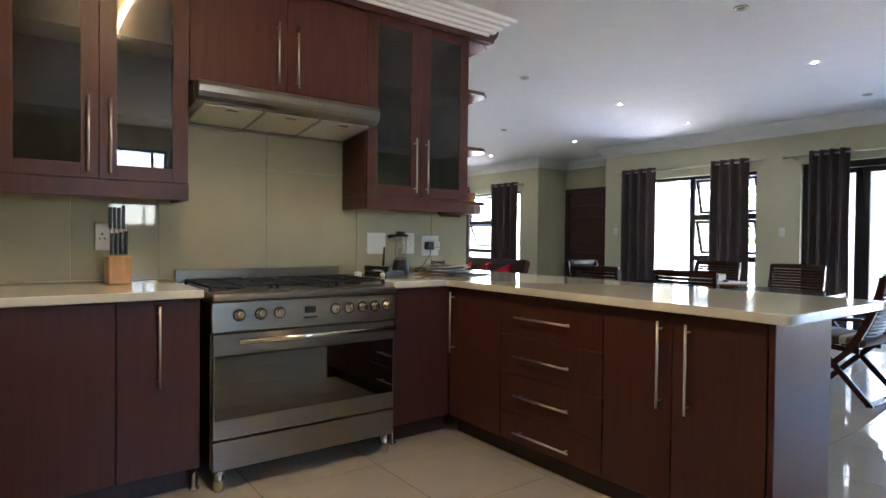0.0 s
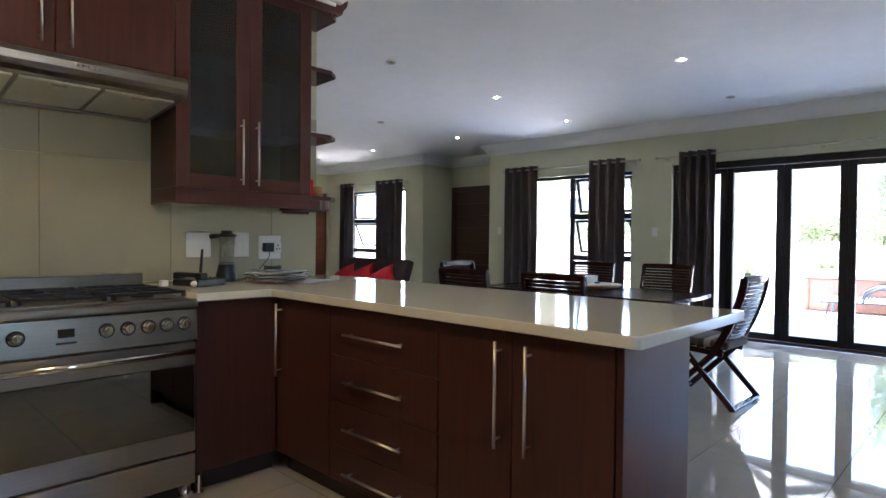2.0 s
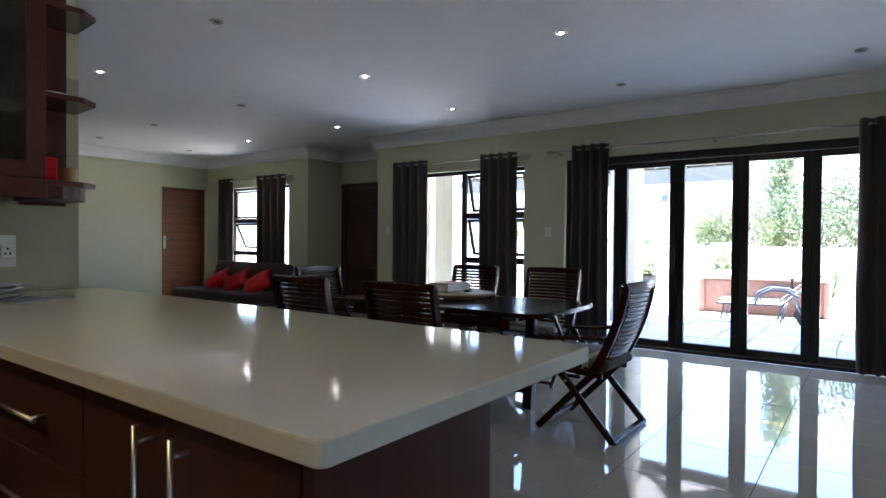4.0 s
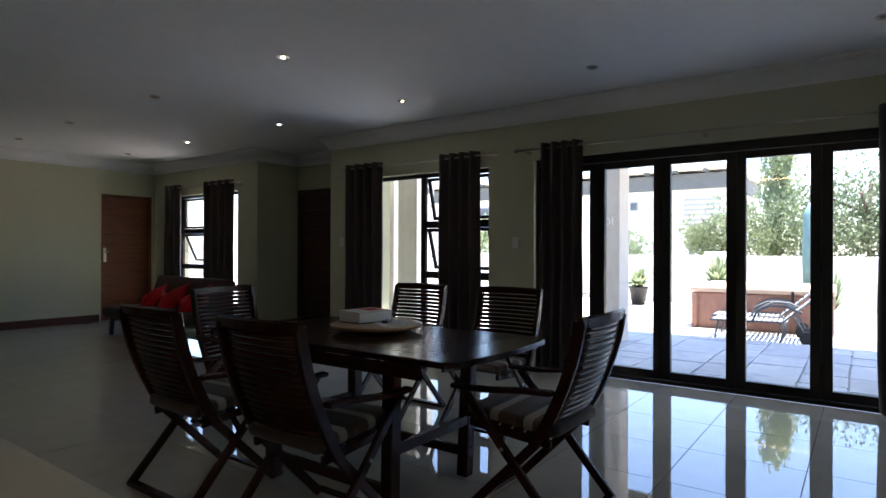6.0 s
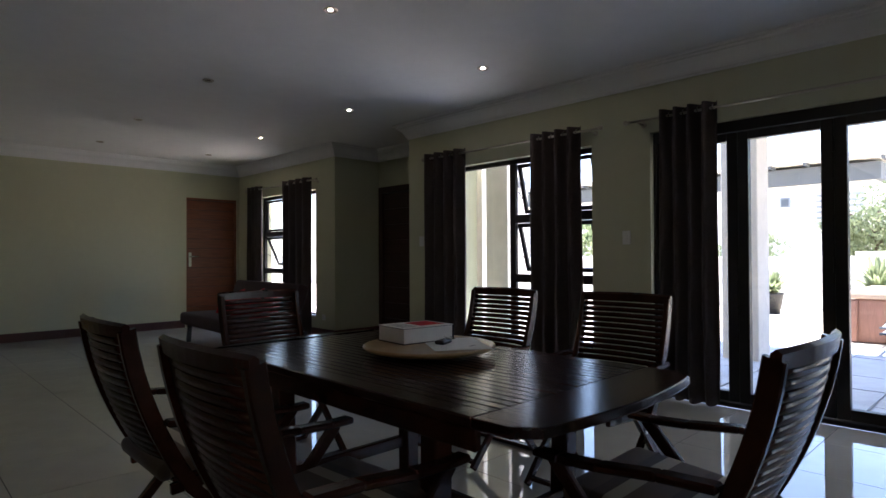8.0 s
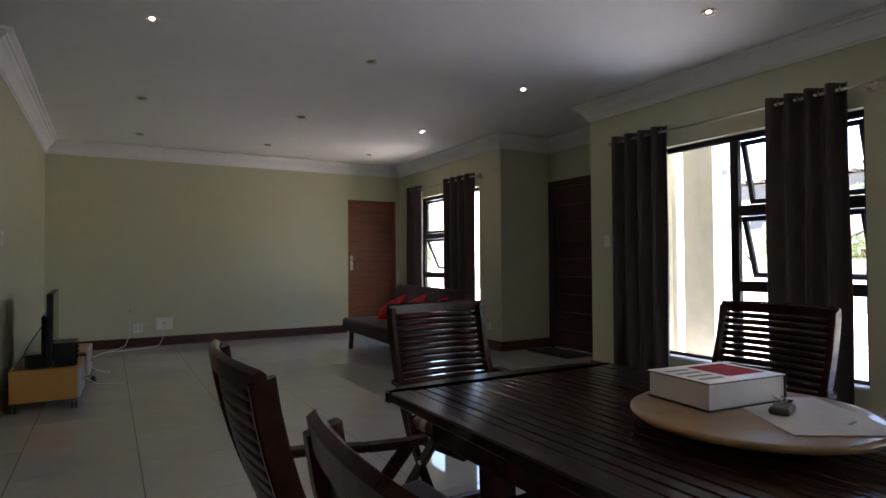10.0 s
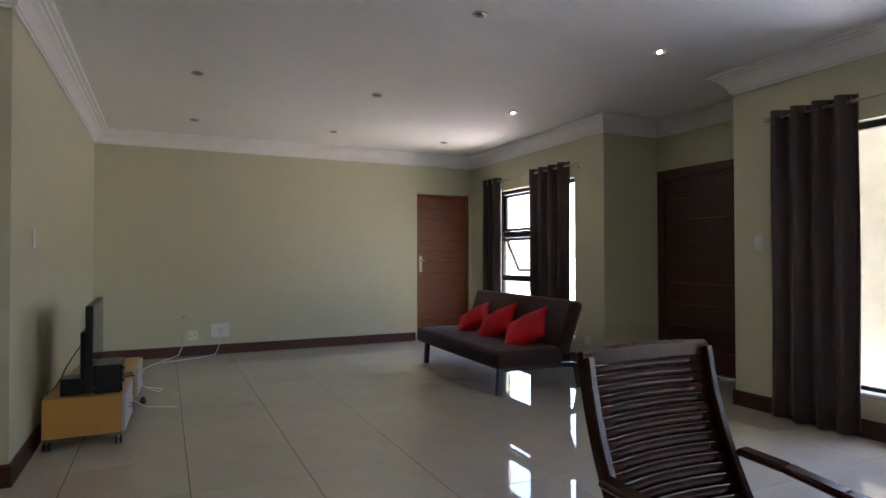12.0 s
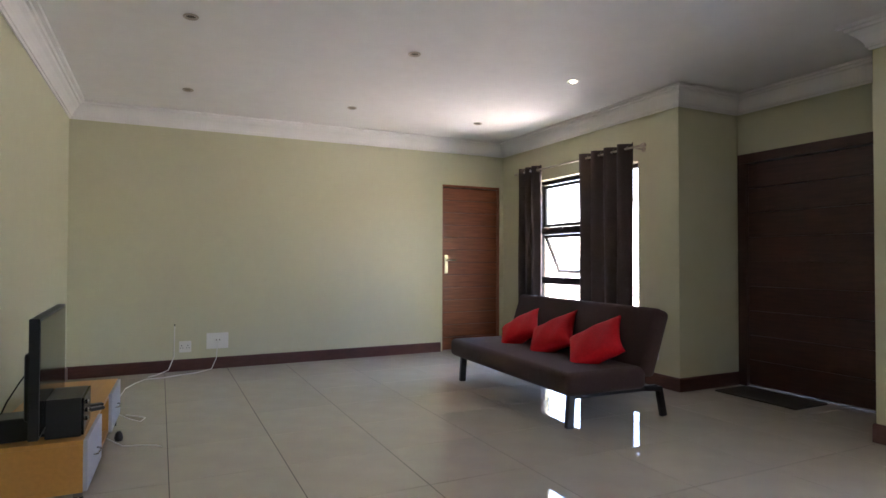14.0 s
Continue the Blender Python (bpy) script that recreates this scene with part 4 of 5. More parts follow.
# ---- dining ----
def folding_chair():
    """Slatted teak folding armchair facing +y, built round the origin."""
    def lean(z):
        t = (z - 0.385) / 0.57
        return -0.100 - 0.205 * (0.35 * t + 0.65 * (1 - (1 - t) ** 2))

    c = thing("folding_armchair", label="dark teak folding armchair with slatted back and striped cushion", category="chair", group="chairs round the table")
    for s in (-1, 1):
        x = s * 0.235
        side = (1, 0, 0)
        zs = [0.385 + 0.0715 * k for k in range(9)]
        bm = bmesh.new()
        rings = []
        for z in zs:
            rings.append([bm.verts.new((x + dx, lean(z) + dy, z + 0.3 * dy)) for dx, dy in
                          ((-0.009, -0.024), (0.009, -0.024), (0.013, -0.020), (0.013, 0.020), (0.009, 0.024), (-0.009, 0.024), (-0.013, 0.020), (-0.013, -0.020))])
        for ra, rb in zip(rings, rings[1:]):
            for j in range(8):
                bm.faces.new((ra[j], ra[(j + 1) % 8], rb[(j + 1) % 8], rb[j]))
        bm.faces.new(rings[0][::-1]), bm.faces.new(rings[-1])
        bmesh.ops.recalc_face_normals(bm, faces=bm.faces[:])
        part("back_stile", bm, TEAK, c)
        part("leg", beam((x, -0.115, 0.400), (x, 0.235, 0.012), 0.024, 0.042, 0.005), TEAK, c)
        x2 = s * 0.265
        part("leg", beam((x2, -0.255, 0.012), (x2, 0.245, 0.600), 0.024, 0.042, 0.005), TEAK, c)
        pts = [(-0.20, 0.640), (-0.06, 0.632), (0.10, 0.612), (0.22, 0.604), (0.30, 0.606)]
        arm = merge(*[beam((x2, a[0], a[1]), (x2, b[0] + 0.004, b[1]), 0.050, 0.024, 0.006) for a, b in zip(pts, pts[1:])])
        part("armrest", arm, TEAK, c)
        part("bolt", rod((x2 + s * 0.012, 0.035, 0.225 + 0.125), (x2 + s * 0.018, 0.035, 0.225 + 0.125), 0.009, 8), BRASS, c)
    part("foot_rail", beam((-0.277, -0.250, 0.016), (0.277, -0.250, 0.016), 0.045, 0.024, 0.004, (0, 1, 0)), TEAK, c)
    part("foot_rail", beam((-0.222, 0.215, 0.045), (0.222, 0.215, 0.045), 0.034, 0.020, 0.004, (0, 1, 0)), TEAK, c)
    # seat slats on two rails
    for s in (-1, 1):
        part("seat_rail", beam((s * 0.205, -0.165, 0.392), (s * 0.205, 0.245, 0.425), 0.022, 0.040, 0.004), TEAK, c)
    for k in range(7):
        y = -0.14 + k * 0.062
        z = 0.419 + (y + 0.165) * 0.08
        part("seat_slat", box(-0.225, 0.225, y - 0.024, y + 0.024, z, z + 0.014, 0.003), TEAK, c)
    # back slats, bowed a little backwards in the middle
    n = 16
    for k in range(n):
        t = k / (n - 1)
        z = 0.475 + t * 0.4415
        y = lean(z)
        tall = 0.0122
        bm = bmesh.new()
        rows = []
        for i in range(7):
            x = -0.222 + 0.444 * i / 6
            yy = y - 0.026 * (1 - (x / 0.222) ** 2)
            rows.append([bm.verts.new((x, yy + dy, z + dz)) for dy, dz in ((-0.008, -tall), (0.008, -tall), (0.007, tall), (-0.009, tall))])
        for a, b in zip(rows, rows[1:]):
            for j in range(4):
                bm.faces.new((a[j], a[(j + 1) % 4], b[(j + 1) % 4], b[j])).smooth = True
        bm.faces.new(rows[0]), bm.faces.new(rows[-1][::-1])
        bmesh.ops.recalc_face_normals(bm, faces=bm.faces[:])
        part("back_slat", bm, TEAK, c)
    # shaped top rail
    bm = bmesh.new()
    rows = []
    for i in range(11):
        x = -0.248 + 0.496 * i / 10
        b = 0.030 * (1 - (x / 0.248) ** 2)
        up = 0.005 * (1 - (x / 0.248) ** 2)
        y = lean(0.940) - b
        rows.append([bm.verts.new((x, y + 0.006, 0.933)), bm.verts.new((x, y - 0.014, 0.933)), bm.verts.new((x, y - 0.020, 0.970 + up)), bm.verts.new((x, y - 0.008, 0.980 + up)), bm.verts.new((x, y + 0.004, 0.970 + up))])
    for a, b in zip(rows, rows[1:]):
        for j in range(5):
            bm.faces.new((a[j], a[(j + 1) % 5], b[(j + 1) % 5], b[j]))
    bm.faces.new(rows[0]), bm.faces.new(rows[-1][::-1])
    bmesh.ops.recalc_face_normals(bm, faces=bm.faces[:])
    part("top_rail", bm, TEAK, c)
    part("bottom_rail", beam((-0.224, lean(0.44), 0.44), (0.224, lean(0.44), 0.44), 0.022, 0.035, 0.003, (0, 1, 0)), TEAK, c)
    cu = box(-0.216, 0.216, -0.200, 0.265, 0.0, 0.064, 0.028, 4)
    for f in cu.faces:
        f.smooth = True
    cu.transform(pose(0, 0, 0.434, 4.0, 0, 0))
    for v in cu.verts:
        v.co.z += 0.006 * math.sin(v.co.x * 23) * math.sin(v.co.y * 19)
    part("cushion", cu, CUSHION, c, "brown and cream striped seat cushion")
    for o in c.children_recursive:
        o.data.transform(Matrix.Diagonal((1, 1, 0.94, 1)))
    return c


first = folding_chair()
CHAIRS = [(5.71, 1.675, -0.5), (6.565, 3.285, 90), (6.605, 2.495, 91), (4.955, 3.160, -90), (4.960, 2.350, -89), (5.740, 3.905, 181)]
first.matrix_basis = pose(CHAIRS[0][0], CHAIRS[0][1], 0, 0, 0, CHAIRS[0][2])
for x, y, a in CHAIRS[1:]:
    copy_thing(first, pose(x, y, 0, 0, 0, a))

# extending teak table, slats lengthwise between two shaped end boards
tb = thing("dining_table", (5.512, 2.555, 0), 0, "dark teak slatted dining table with curved ends", "table")
TW, TL = 0.428, 0.86
END, ENDN = 0.66, 0.79
rng = random.Random(3)
for s in (-1, 1):
    e = ENDN if s > 0 else END
    out = [(-TW, s * e), (TW, s * e)]
    bow = []
    for i in range(17):
        u = -1 + 2 * i / 16
        corner = 0.045 * max(0.0, (abs(u) - 0.86) / 0.14) ** 2.2
        bow.append((-TW * u, s * (TL - 0.045 * u * u - corner)))
    pts = out + bow
    part("end_board", prism(pts if s > 0 else pts[::-1], 0.722, 0.750, 0.004), TABLE, tb)
for s in (-1, 1):
    part("edge_rail", box(s * TW - (0.07 if s > 0 else 0), s * TW + (0 if s > 0 else 0.07), -END + 0.001, ENDN - 0.001, 0.722, 0.750, 0.004), TABLE, tb)
NS = 19
sw = (2 * TW - 0.14) / NS
for k in range(NS):
    x = -TW + 0.07 + k * sw
    part("slat", box(x + 0.0025, x + sw - 0.0025, -END + 0.002, ENDN - 0.002, 0.726, 0.749 + rng.uniform(-0.0004, 0.0004), 0.002), TABLE, tb)
for y in (-0.55, 0.0, 0.55):
    part("cross_batten", box(-TW + 0.04, TW - 0.04, y - 0.035, y + 0.035, 0.702, 0.7255, 0.003), TEAK, tb)
for s in (-1, 1):
    part("apron", box(s * 0.36 - 0.012, s * 0.36 + 0.012, -0.62, 0.62, 0.645, 0.7015, 0.003), TEAK, tb)
for sx in (-1, 1):
    for sy in (-1, 1):
        part("leg", beam((sx * 0.30, sy * 0.40, 0.0), (sx * 0.31, sy * 0.42, 0.70), 0.066, 0.066, 0.006), TEAK, tb)
    part("stretcher", beam((sx * 0.315, -0.37, 0.12), (sx * 0.315, 0.37, 0.12), 0.03, 0.05, 0.004), TEAK, tb)
for sy in (-1, 1):
    part("stretcher", beam((-0.32, sy * 0.42, 0.30), (0.32, sy * 0.42, 0.30), 0.03, 0.05, 0.004, (0, 1, 0)), TEAK, tb)

tray = solid("turntable_tray", lathe([(0.115, 0.0), (0.117, 0.010), (0.150, 0.013), (0.205, 0.017), (0.243, 0.027), (0.250, 0.034), (0.249, 0.039), (0.243, 0.042), (0.232, 0.0405), (0.10, 0.041), (0.001, 0.041)], 64, (5.60, 2.59, 0.7502)), TRAYWOOD, "round turned wooden tray on the dining table", "tray")
bk = thing("book", (5.632, 2.700, 0.7918), -6, "thick white book with a red patch on its cover", "book")
part("page_block", box(-0.118, 0.114, -0.086, 0.086, 0.0033, 0.0575, 0.001), PAPER, bk)
part("cover", merge(box(-0.122, 0.118, -0.090, 0.090, 0.0, 0.0032, 0.001), box(-0.122, 0.118, -0.090, 0.090, 0.0577, 0.0592, 0.0004), box(0.1142, 0.118, -0.090, 0.090, 0.0032, 0.0577)), DAYPANE, bk, "dark cover boards")
part("jacket", box(-0.121, 0.117, -0.089, 0.089, 0.0593, 0.0612, 0.0005), WHITEPLASTIC, bk, "white cover front")
for k in range(4):
    part("print_bar", box(-0.105, -0.035, -0.055 + k * 0.032, -0.043 + k * 0.032, 0.06125, 0.0616), HOUSEGREY, bk)
part("cover_patch", box(-0.015, 0.10, -0.05, 0.07, 0.06125, 0.0618), REDCLOTH, bk, "red cover picture patch")
solid("paper_sheet", moved(box(-0.105, 0.105, -0.148, 0.148, 0, 0.0012), pose(5.66, 2.515, 0.7918, 0, 0, -32)), PAPER, "white sheet of paper on the tray", "paper")
ks = thing("car_keys", (5.655, 2.555, 0.7931), 20, "black car key with a steel key ring", "keys")
part("fob", box(-0.062, 0.012, -0.020, 0.020, 0, 0.015, 0.006, 2), BLACK, ks)
part("key_blade", box(0.012, 0.075, -0.005, 0.005, 0.004, 0.008, 0.001), CHROME, ks)
part("key_ring", tube([(0.066 + 0.019 * math.cos(a * math.pi / 6), 0.019 + 0.019 * math.sin(a * math.pi / 6), 0.010 + 0.007 * math.sin(a * math.pi / 6)) for a in range(13)], 0.0018, 6), CHROME, ks)
solid("paper_marks", merge(*[box(5.652 + k * 0.012, 5.660 + k * 0.012, 2.425 + k * 0.002, 2.431 + k * 0.002, 0.7931, 0.7936) for k in range(3)]), BLACK, "small dark print on the paper", "print")


# ---- curtains ----
def curtain(y0, y1, folds, seed, label, z0=0.03, z1=2.245, x=8.475):
    c = thing("curtain", label=label, category="curtain", group="eyelet curtains")
    rng = random.Random(seed)
    ph = [rng.uniform(-0.35, 0.35) for _ in range(folds + 2)]
    bm = bmesh.new()
    cols, rows = folds * 14, 22
    grid = []
    for i in range(cols + 1):
        u = i / cols
        a = u * folds
        k = int(a)
        line = []
        for j in range(rows + 1):
            v = j / rows
            amp = 0.046 + 0.012 * (1 - v) * math.sin(3 * a + seed)
            xx = x + amp * math.sin(2 * math.pi * a + ph[k] * (1 - v)) + 0.008 * math.sin(9 * v + 2 * a + seed) * (1 - v)
            yy = y0 + u * (y1 - y0) + 0.012 * math.sin(2.4 * v * 3 + a * 2 + seed) * (1 - v)
            zz = z0 + v * (z1 - z0) + (0.012 * math.sin(2 * math.pi * a + 1.0) if j == 0 else 0)
            line.append(bm.verts.new((xx, yy, zz)))
        grid.append(line)
    for i in range(cols):
        for j in range(rows):
            bm.faces.new((grid[i][j], grid[i + 1][j], grid[i + 1][j + 1], grid[i][j + 1])).smooth = True
    cl = part("cloth", bm, CURTAIN, c, "dark grey-brown cloth")
    sd = cl.modifiers.new("thickness", "SOLIDIFY")
    sd.thickness = 0.003
    for k in range(folds * 2):
        yy = y0 + (k + 0.5) / (folds * 2) * (y1 - y0)
        ring = tube([(x + 0.024 * math.cos(t * math.pi / 8), yy, 2.195 + 0.024 * math.sin(t * math.pi / 8)) for t in range(17)], 0.004, 6)
        part("eyelet", ring, CHROME, c, "chrome eyelet")
    return c


curtain(5.13, 5.73, 4, 1, "dark grey-brown eyelet curtain drawn back from a window")
curtain(3.745, 4.275, 4, 2, "dark grey-brown eyelet curtain drawn halfway over a window")
curtain(2.60, 3.035, 4, 3, "dark grey-brown eyelet curtain beside the folding doors")
curtain(-0.12, 0.36, 4, 4, "dark grey-brown eyelet curtain at the end of the folding doors")
curtain(8.115, 8.865, 4, 5, "dark grey-brown eyelet curtain behind the sofa")
curtain(9.585, 9.985, 3, 6, "dark grey-brown eyelet curtain in the corner by the door")


def curtain_rod(y0, y1, label):
    r = thing("curtain_rod", label=label, category="curtain rod")
    part("rod", rod((8.475, y0, 2.195), (8.475, y1, 2.195), 0.0105, 12), BRASS, r)
    for y, s in ((y0, -1), (y1, 1)):
        part("finial", merge(rod((8.475, y, 2.195), (8.475, y + s * 0.02, 2.195), 0.016, 12), ball((8.475, y + s * 0.036, 2.195), 0.021, 0.021, 0.021, 12, 8)), BRASS, r)
    n = 3 if y1 - y0 > 2.5 else 2
    for k in range(n):
        y = y0 + 0.07 + (y1 - y0 - 0.14) * k / (n - 1)
        part("bracket", merge(rod((8.475, y, 2.178), (8.578, y, 2.178), 0.006, 8), rod((8.572, y, 2.178), (8.5795, y, 2.178), 0.024, 14)), BRASS, r)
    return r


curtain_rod(3.585, 5.735, "nickel curtain rod above a window")
curtain_rod(-0.20, 3.285, "long nickel curtain rod above the folding doors")
curtain_rod(8.005, 10.06, "nickel curtain rod above the lounge window")
socket("light_switch", (EX, 3.375, 1.267), -90, 0.075, 0.115, "switch", "white light switch on the wall between the curtains")
socket("light_switch", (EX, 5.91, 1.29), -90, 0.075, 0.115, "switch", "white light switch beside the entrance recess")
socket("wall_socket", (EX, 7.94, 0.28), -90, 0.08, 0.08, "socket", "white wall socket near the floor beside the sofa")
socket("light_switch", (WX, 7.18, 1.30), 90, 0.075, 0.115, "switch", "white light switch on the lounge wall")
solid("doormat", moved(box(-0.36, 0.36, -0.20, 0.20, 0, 0.014, 0.004), pose(9.08, 7.20, 0.0, 0, 0, 90)), MAT_FIBRE, "dark brown fibre doormat inside the entrance", "doormat")

# ---- lounge ----
sofa = thing("sofa_bed", (7.44, 8.03, 0), -2.4, "dark brown cloth click-clack sofa bed", "sofa")
HL = 0.945


def pad(x0, x1, y0, y1, z0, z1, r):
    b = box(x0, x1, y0, y1, z0, z1, r, 4)
    for f in b.faces:
        f.smooth = True
    return b


part("seat", pad(-0.47, 0.21, -HL, HL, 0.235, 0.395, 0.045), SOFACLOTH, sofa)
part("backrest", moved(pad(-0.06, 0.08, -HL, HL, -0.02, 0.47, 0.040), pose(0.205, 0, 0.345, 0, 19, 0)), SOFACLOTH, sofa)
part("under_frame", merge(box(-0.38, 0.38, -0.86, -0.83, 0.20, 0.236, 0.003), box(-0.38, 0.38, 0.83, 0.86, 0.20, 0.236, 0.003), box(-0.02, 0.02, -0.83, 0.83, 0.20, 0.236, 0.003)), BLACK, sofa)
for y in (-0.8425, 0.8425):
    part("leg", beam((-0.37, y, 0.235), (-0.385, y, 0.0), 0.055, 0.040, 0.004), BLACK, sofa, "black tapered leg")
    part("leg", merge(beam((0.26, y, 0.218), (0.415, y, 0.205), 0.045, 0.036, 0.004, (0, 1, 0)), beam((0.405, y, 0.215), (0.45, y, 0.0), 0.050, 0.036, 0.004)), BLACK, sofa, "black angled back leg")
part("seam", merge(box(-0.472, -0.20, -0.004, 0.004, 0.3955, 0.3965)), SOFACLOTH, sofa)


def pillow(w, t):
    """A stuffed square with drawn-out corners, lying in the xz plane."""
    bm = bmesh.new()
    n = 14
    grid = {}
    for side in (1, -1):
        for i in range(n + 1):
            for j in range(n + 1):
                u, v = 2 * i / n - 1, 2 * j / n - 1
                edge = i in (0, n) or j in (0, n)
                if edge and side < 0:
                    grid[side, i, j] = grid[1, i, j]
                    continue
                puff = ((1 - u * u) * (1 - v * v)) ** 0.42
                pinch = 1 - 0.15 * (1 - abs(u) ** 2) * abs(v) ** 3
                pinch2 = 1 - 0.15 * (1 - abs(v) ** 2) * abs(u) ** 3
                wr = 0.006 * math.sin(7 * u + 3 * v) * puff
                grid[side, i, j] = bm.verts.new((u * w / 2 * pinch2, side * t / 2 * puff + wr, v * w / 2 * pinch))
        for i in range(n):
            for j in range(n):
                q = [grid[side, i, j], grid[side, i + 1, j], grid[side, i + 1, j + 1], grid[side, i, j + 1]]
                bm.faces.new(q if side < 0 else q[::-1]).smooth = True
    bmesh.ops.recalc_face_normals(bm, faces=bm.faces[:])
    return bm


for y, z, roll, lean, w in ((8.52, 0.500, 50, 50, 0.43), (8.00, 0.505, 40, 48, 0.46), (7.44, 0.510, 45, 50, 0.48)):
    p = solid("cushion", pillow(w, 0.15), REDCLOTH, "bright red square cushion on the sofa bed", "cushion", "red cushions")
    p.matrix_basis = Matrix.Translation((7.445 + 0.042 * (y - 7.44), y, z)) @ Euler((0, 0, radians(87.6))).to_matrix().to_4x4() @ Euler((radians(lean), 0, 0)).to_matrix().to_4x4() @ Euler((0, radians(roll), 0)).to_matrix().to_4x4()

# low television bench on castors
tv = thing("tv_bench", (3.775, 7.15, 0), -2, "low beech laminate television bench on castors", "tv bench")
BW, BL, BZ0, BZ1 = 0.43, 1.50, 0.078, 0.318
part("top", box(0, BW, 0, BL, BZ1 - 0.022, BZ1, 0.002), BEECH, tv)
part("bottom", box(0, BW, 0, BL, BZ0, BZ0 + 0.022, 0.002), BEECH, tv)
for y in (0.0, 0.50, 0.98, BL - 0.022):
    part("side_panel", box(0.001, BW - 0.001, y, y + 0.022, BZ0 + 0.0221, BZ1 - 0.0221, 0.001), BEECH, tv)
part("back_panel", box(0.0, 0.012, 0.0221, BL - 0.0221, BZ0 + 0.0221, BZ1 - 0.0221), BEECH, tv)
for y0, y1 in ((0.003, 0.51), (0.99, BL - 0.003)):
    d = part("drawer", box(BW, BW + 0.018, y0, y1, BZ0 + 0.004, BZ1 - 0.004, 0.002), GREYDOOR, tv, "silver grey drawer front")
    ym = (y0 + y1) / 2
    part("handle", tube([(BW + 0.018, ym - 0.06, 0.19), (BW + 0.036, ym - 0.05, 0.19), (BW + 0.04, ym, 0.19), (BW + 0.036, ym + 0.05, 0.19), (BW + 0.018, ym + 0.06, 0.19)], 0.004, 6), CHROME, d)
for x in (0.022, BW - 0.022):
    for y in (0.03, BL - 0.03):
        cst = part("castor", merge(box(x - 0.019, x + 0.019, y - 0.012, y + 0.012, 0.052, BZ0, 0.002), rod((x - 0.02, y, 0.027), (x + 0.02, y, 0.027), 0.005, 8)), CHROME, tv)
        for dx in (-0.013, 0.013):
            part("wheel", rod((x + dx - 0.006, y, 0.026), (x + dx + 0.006, y, 0.026), 0.0255, 16), SOFTBLACK, cst, "black castor wheel")
tl = thing("television", (4.025, 7.46, BZ1), 1.5, "black flat-screen television on the bench, switched off", "television")
part("panel", box(-0.022, 0.018, -0.46, 0.49, 0.052, 0.572, 0.004), BLACK, tl)
part("screen", box(0.0181, 0.0195, -0.447, 0.477, 0.067, 0.559), SCREEN, tl, "dark glossy screen")
part("rear_housing", box(-0.065, -0.0225, -0.27, 0.27, 0.09, 0.40, 0.015, 2), BLACK, tl)
part("stand", merge(box(-0.09, 0.02, -0.20, 0.20, 0.0005, 0.014, 0.005), box(-0.02, 0.0, -0.06, 0.06, 0.014, 0.057, 0.004)), BLACK, tl)
dvd = thing("media_box", (4.150, 7.35, BZ1), 0, "black hi-fi box with front controls", "hi-fi")
part("case", box(-0.104, 0.04, -0.15, 0.15, 0.0005, 0.180, 0.004), BLACK, dvd)
part("front_panel", box(0.0401, 0.050, -0.148, 0.148, 0.006, 0.178, 0.002), SCREEN, dvd)
for z in (0.06, 0.10, 0.14):
    part("knob", rod((0.050, -0.05, z), (0.062, -0.05, z), 0.010, 10), CHROME, dvd)
sp = thing("set_top_box", (3.935, 7.30, BZ1), 4, "squat black set-top box on the bench", "set-top box")
part("case", box(-0.08, 0.08, -0.08, 0.08, 0.0005, 0.105, 0.005), BLACK, sp)
part("front_panel", box(0.0801, 0.084, -0.07, 0.07, 0.01, 0.095, 0.001), SOFTBLACK, sp)
solid("remote_control", moved(box(-0.022, 0.022, -0.085, 0.085, 0.0005, 0.018, 0.005), pose(4.165, 7.70, BZ1, 0, 0, -62)), BLACK, "black remote control on the bench", "remote control")
solid("remote_control", moved(box(-0.02, 0.02, -0.06, 0.06, 0.0005, 0.018, 0.005), pose(4.175, 7.80, BZ1, 0, 0, -70)), BLACK, "small black remote control on the bench", "remote control")
solid("cable", tube([(3.985, 7.40, 0.66), (3.92, 7.38, 0.56), (3.87, 7.38, 0.47), (3.84, 7.40, 0.40), (3.80, 7.44, 0.335), (3.755, 7.46, 0.30), (3.748, 7.47, 0.15), (3.75, 7.5, 0.006)], 0.004, 6), BLACK, "black lead hanging behind the television", "cable")
socket("wall_socket", (WX, 7.62, 0.22), 90, 0.08, 0.08, "socket", "white wall socket behind the television bench")
socket("wall_socket", (4.755, NY, 0.245), 0, 0.115, 0.115, "socket", "white wall socket above the skirting")
ap = socket("wall_plate", (5.065, NY, 0.290), 0, 0.215, 0.165, "blank", "white aerial wall plate with two leads")
for x in (-0.012, 0.018):
    part("aerial_plug", rod((x, -0.009, 0.01), (x, -0.03, 0.01), 0.006, 8), CHROME, ap)
CORD = material("white_cord", (0.66, 0.65, 0.61), 0.5, grain=0.05)
solid("cable", tube([(5.06, NY - 0.03, 0.298), (5.06, NY - 0.05, 0.25), (5.05, NY - 0.07, 0.12), (5.0, NY - 0.12, 0.02), (4.86, NY - 0.20, 0.006), (4.7, NY - 0.26, 0.006), (4.55, NY - 0.34, 0.006),
                     (4.40, NY - 0.35, 0.006), (4.32, NY - 0.50, 0.006), (4.25, NY - 0.72, 0.006), (4.22, NY - 1.1, 0.006)], 0.005, 6), CORD, "white aerial lead lying on the floor", "cable")
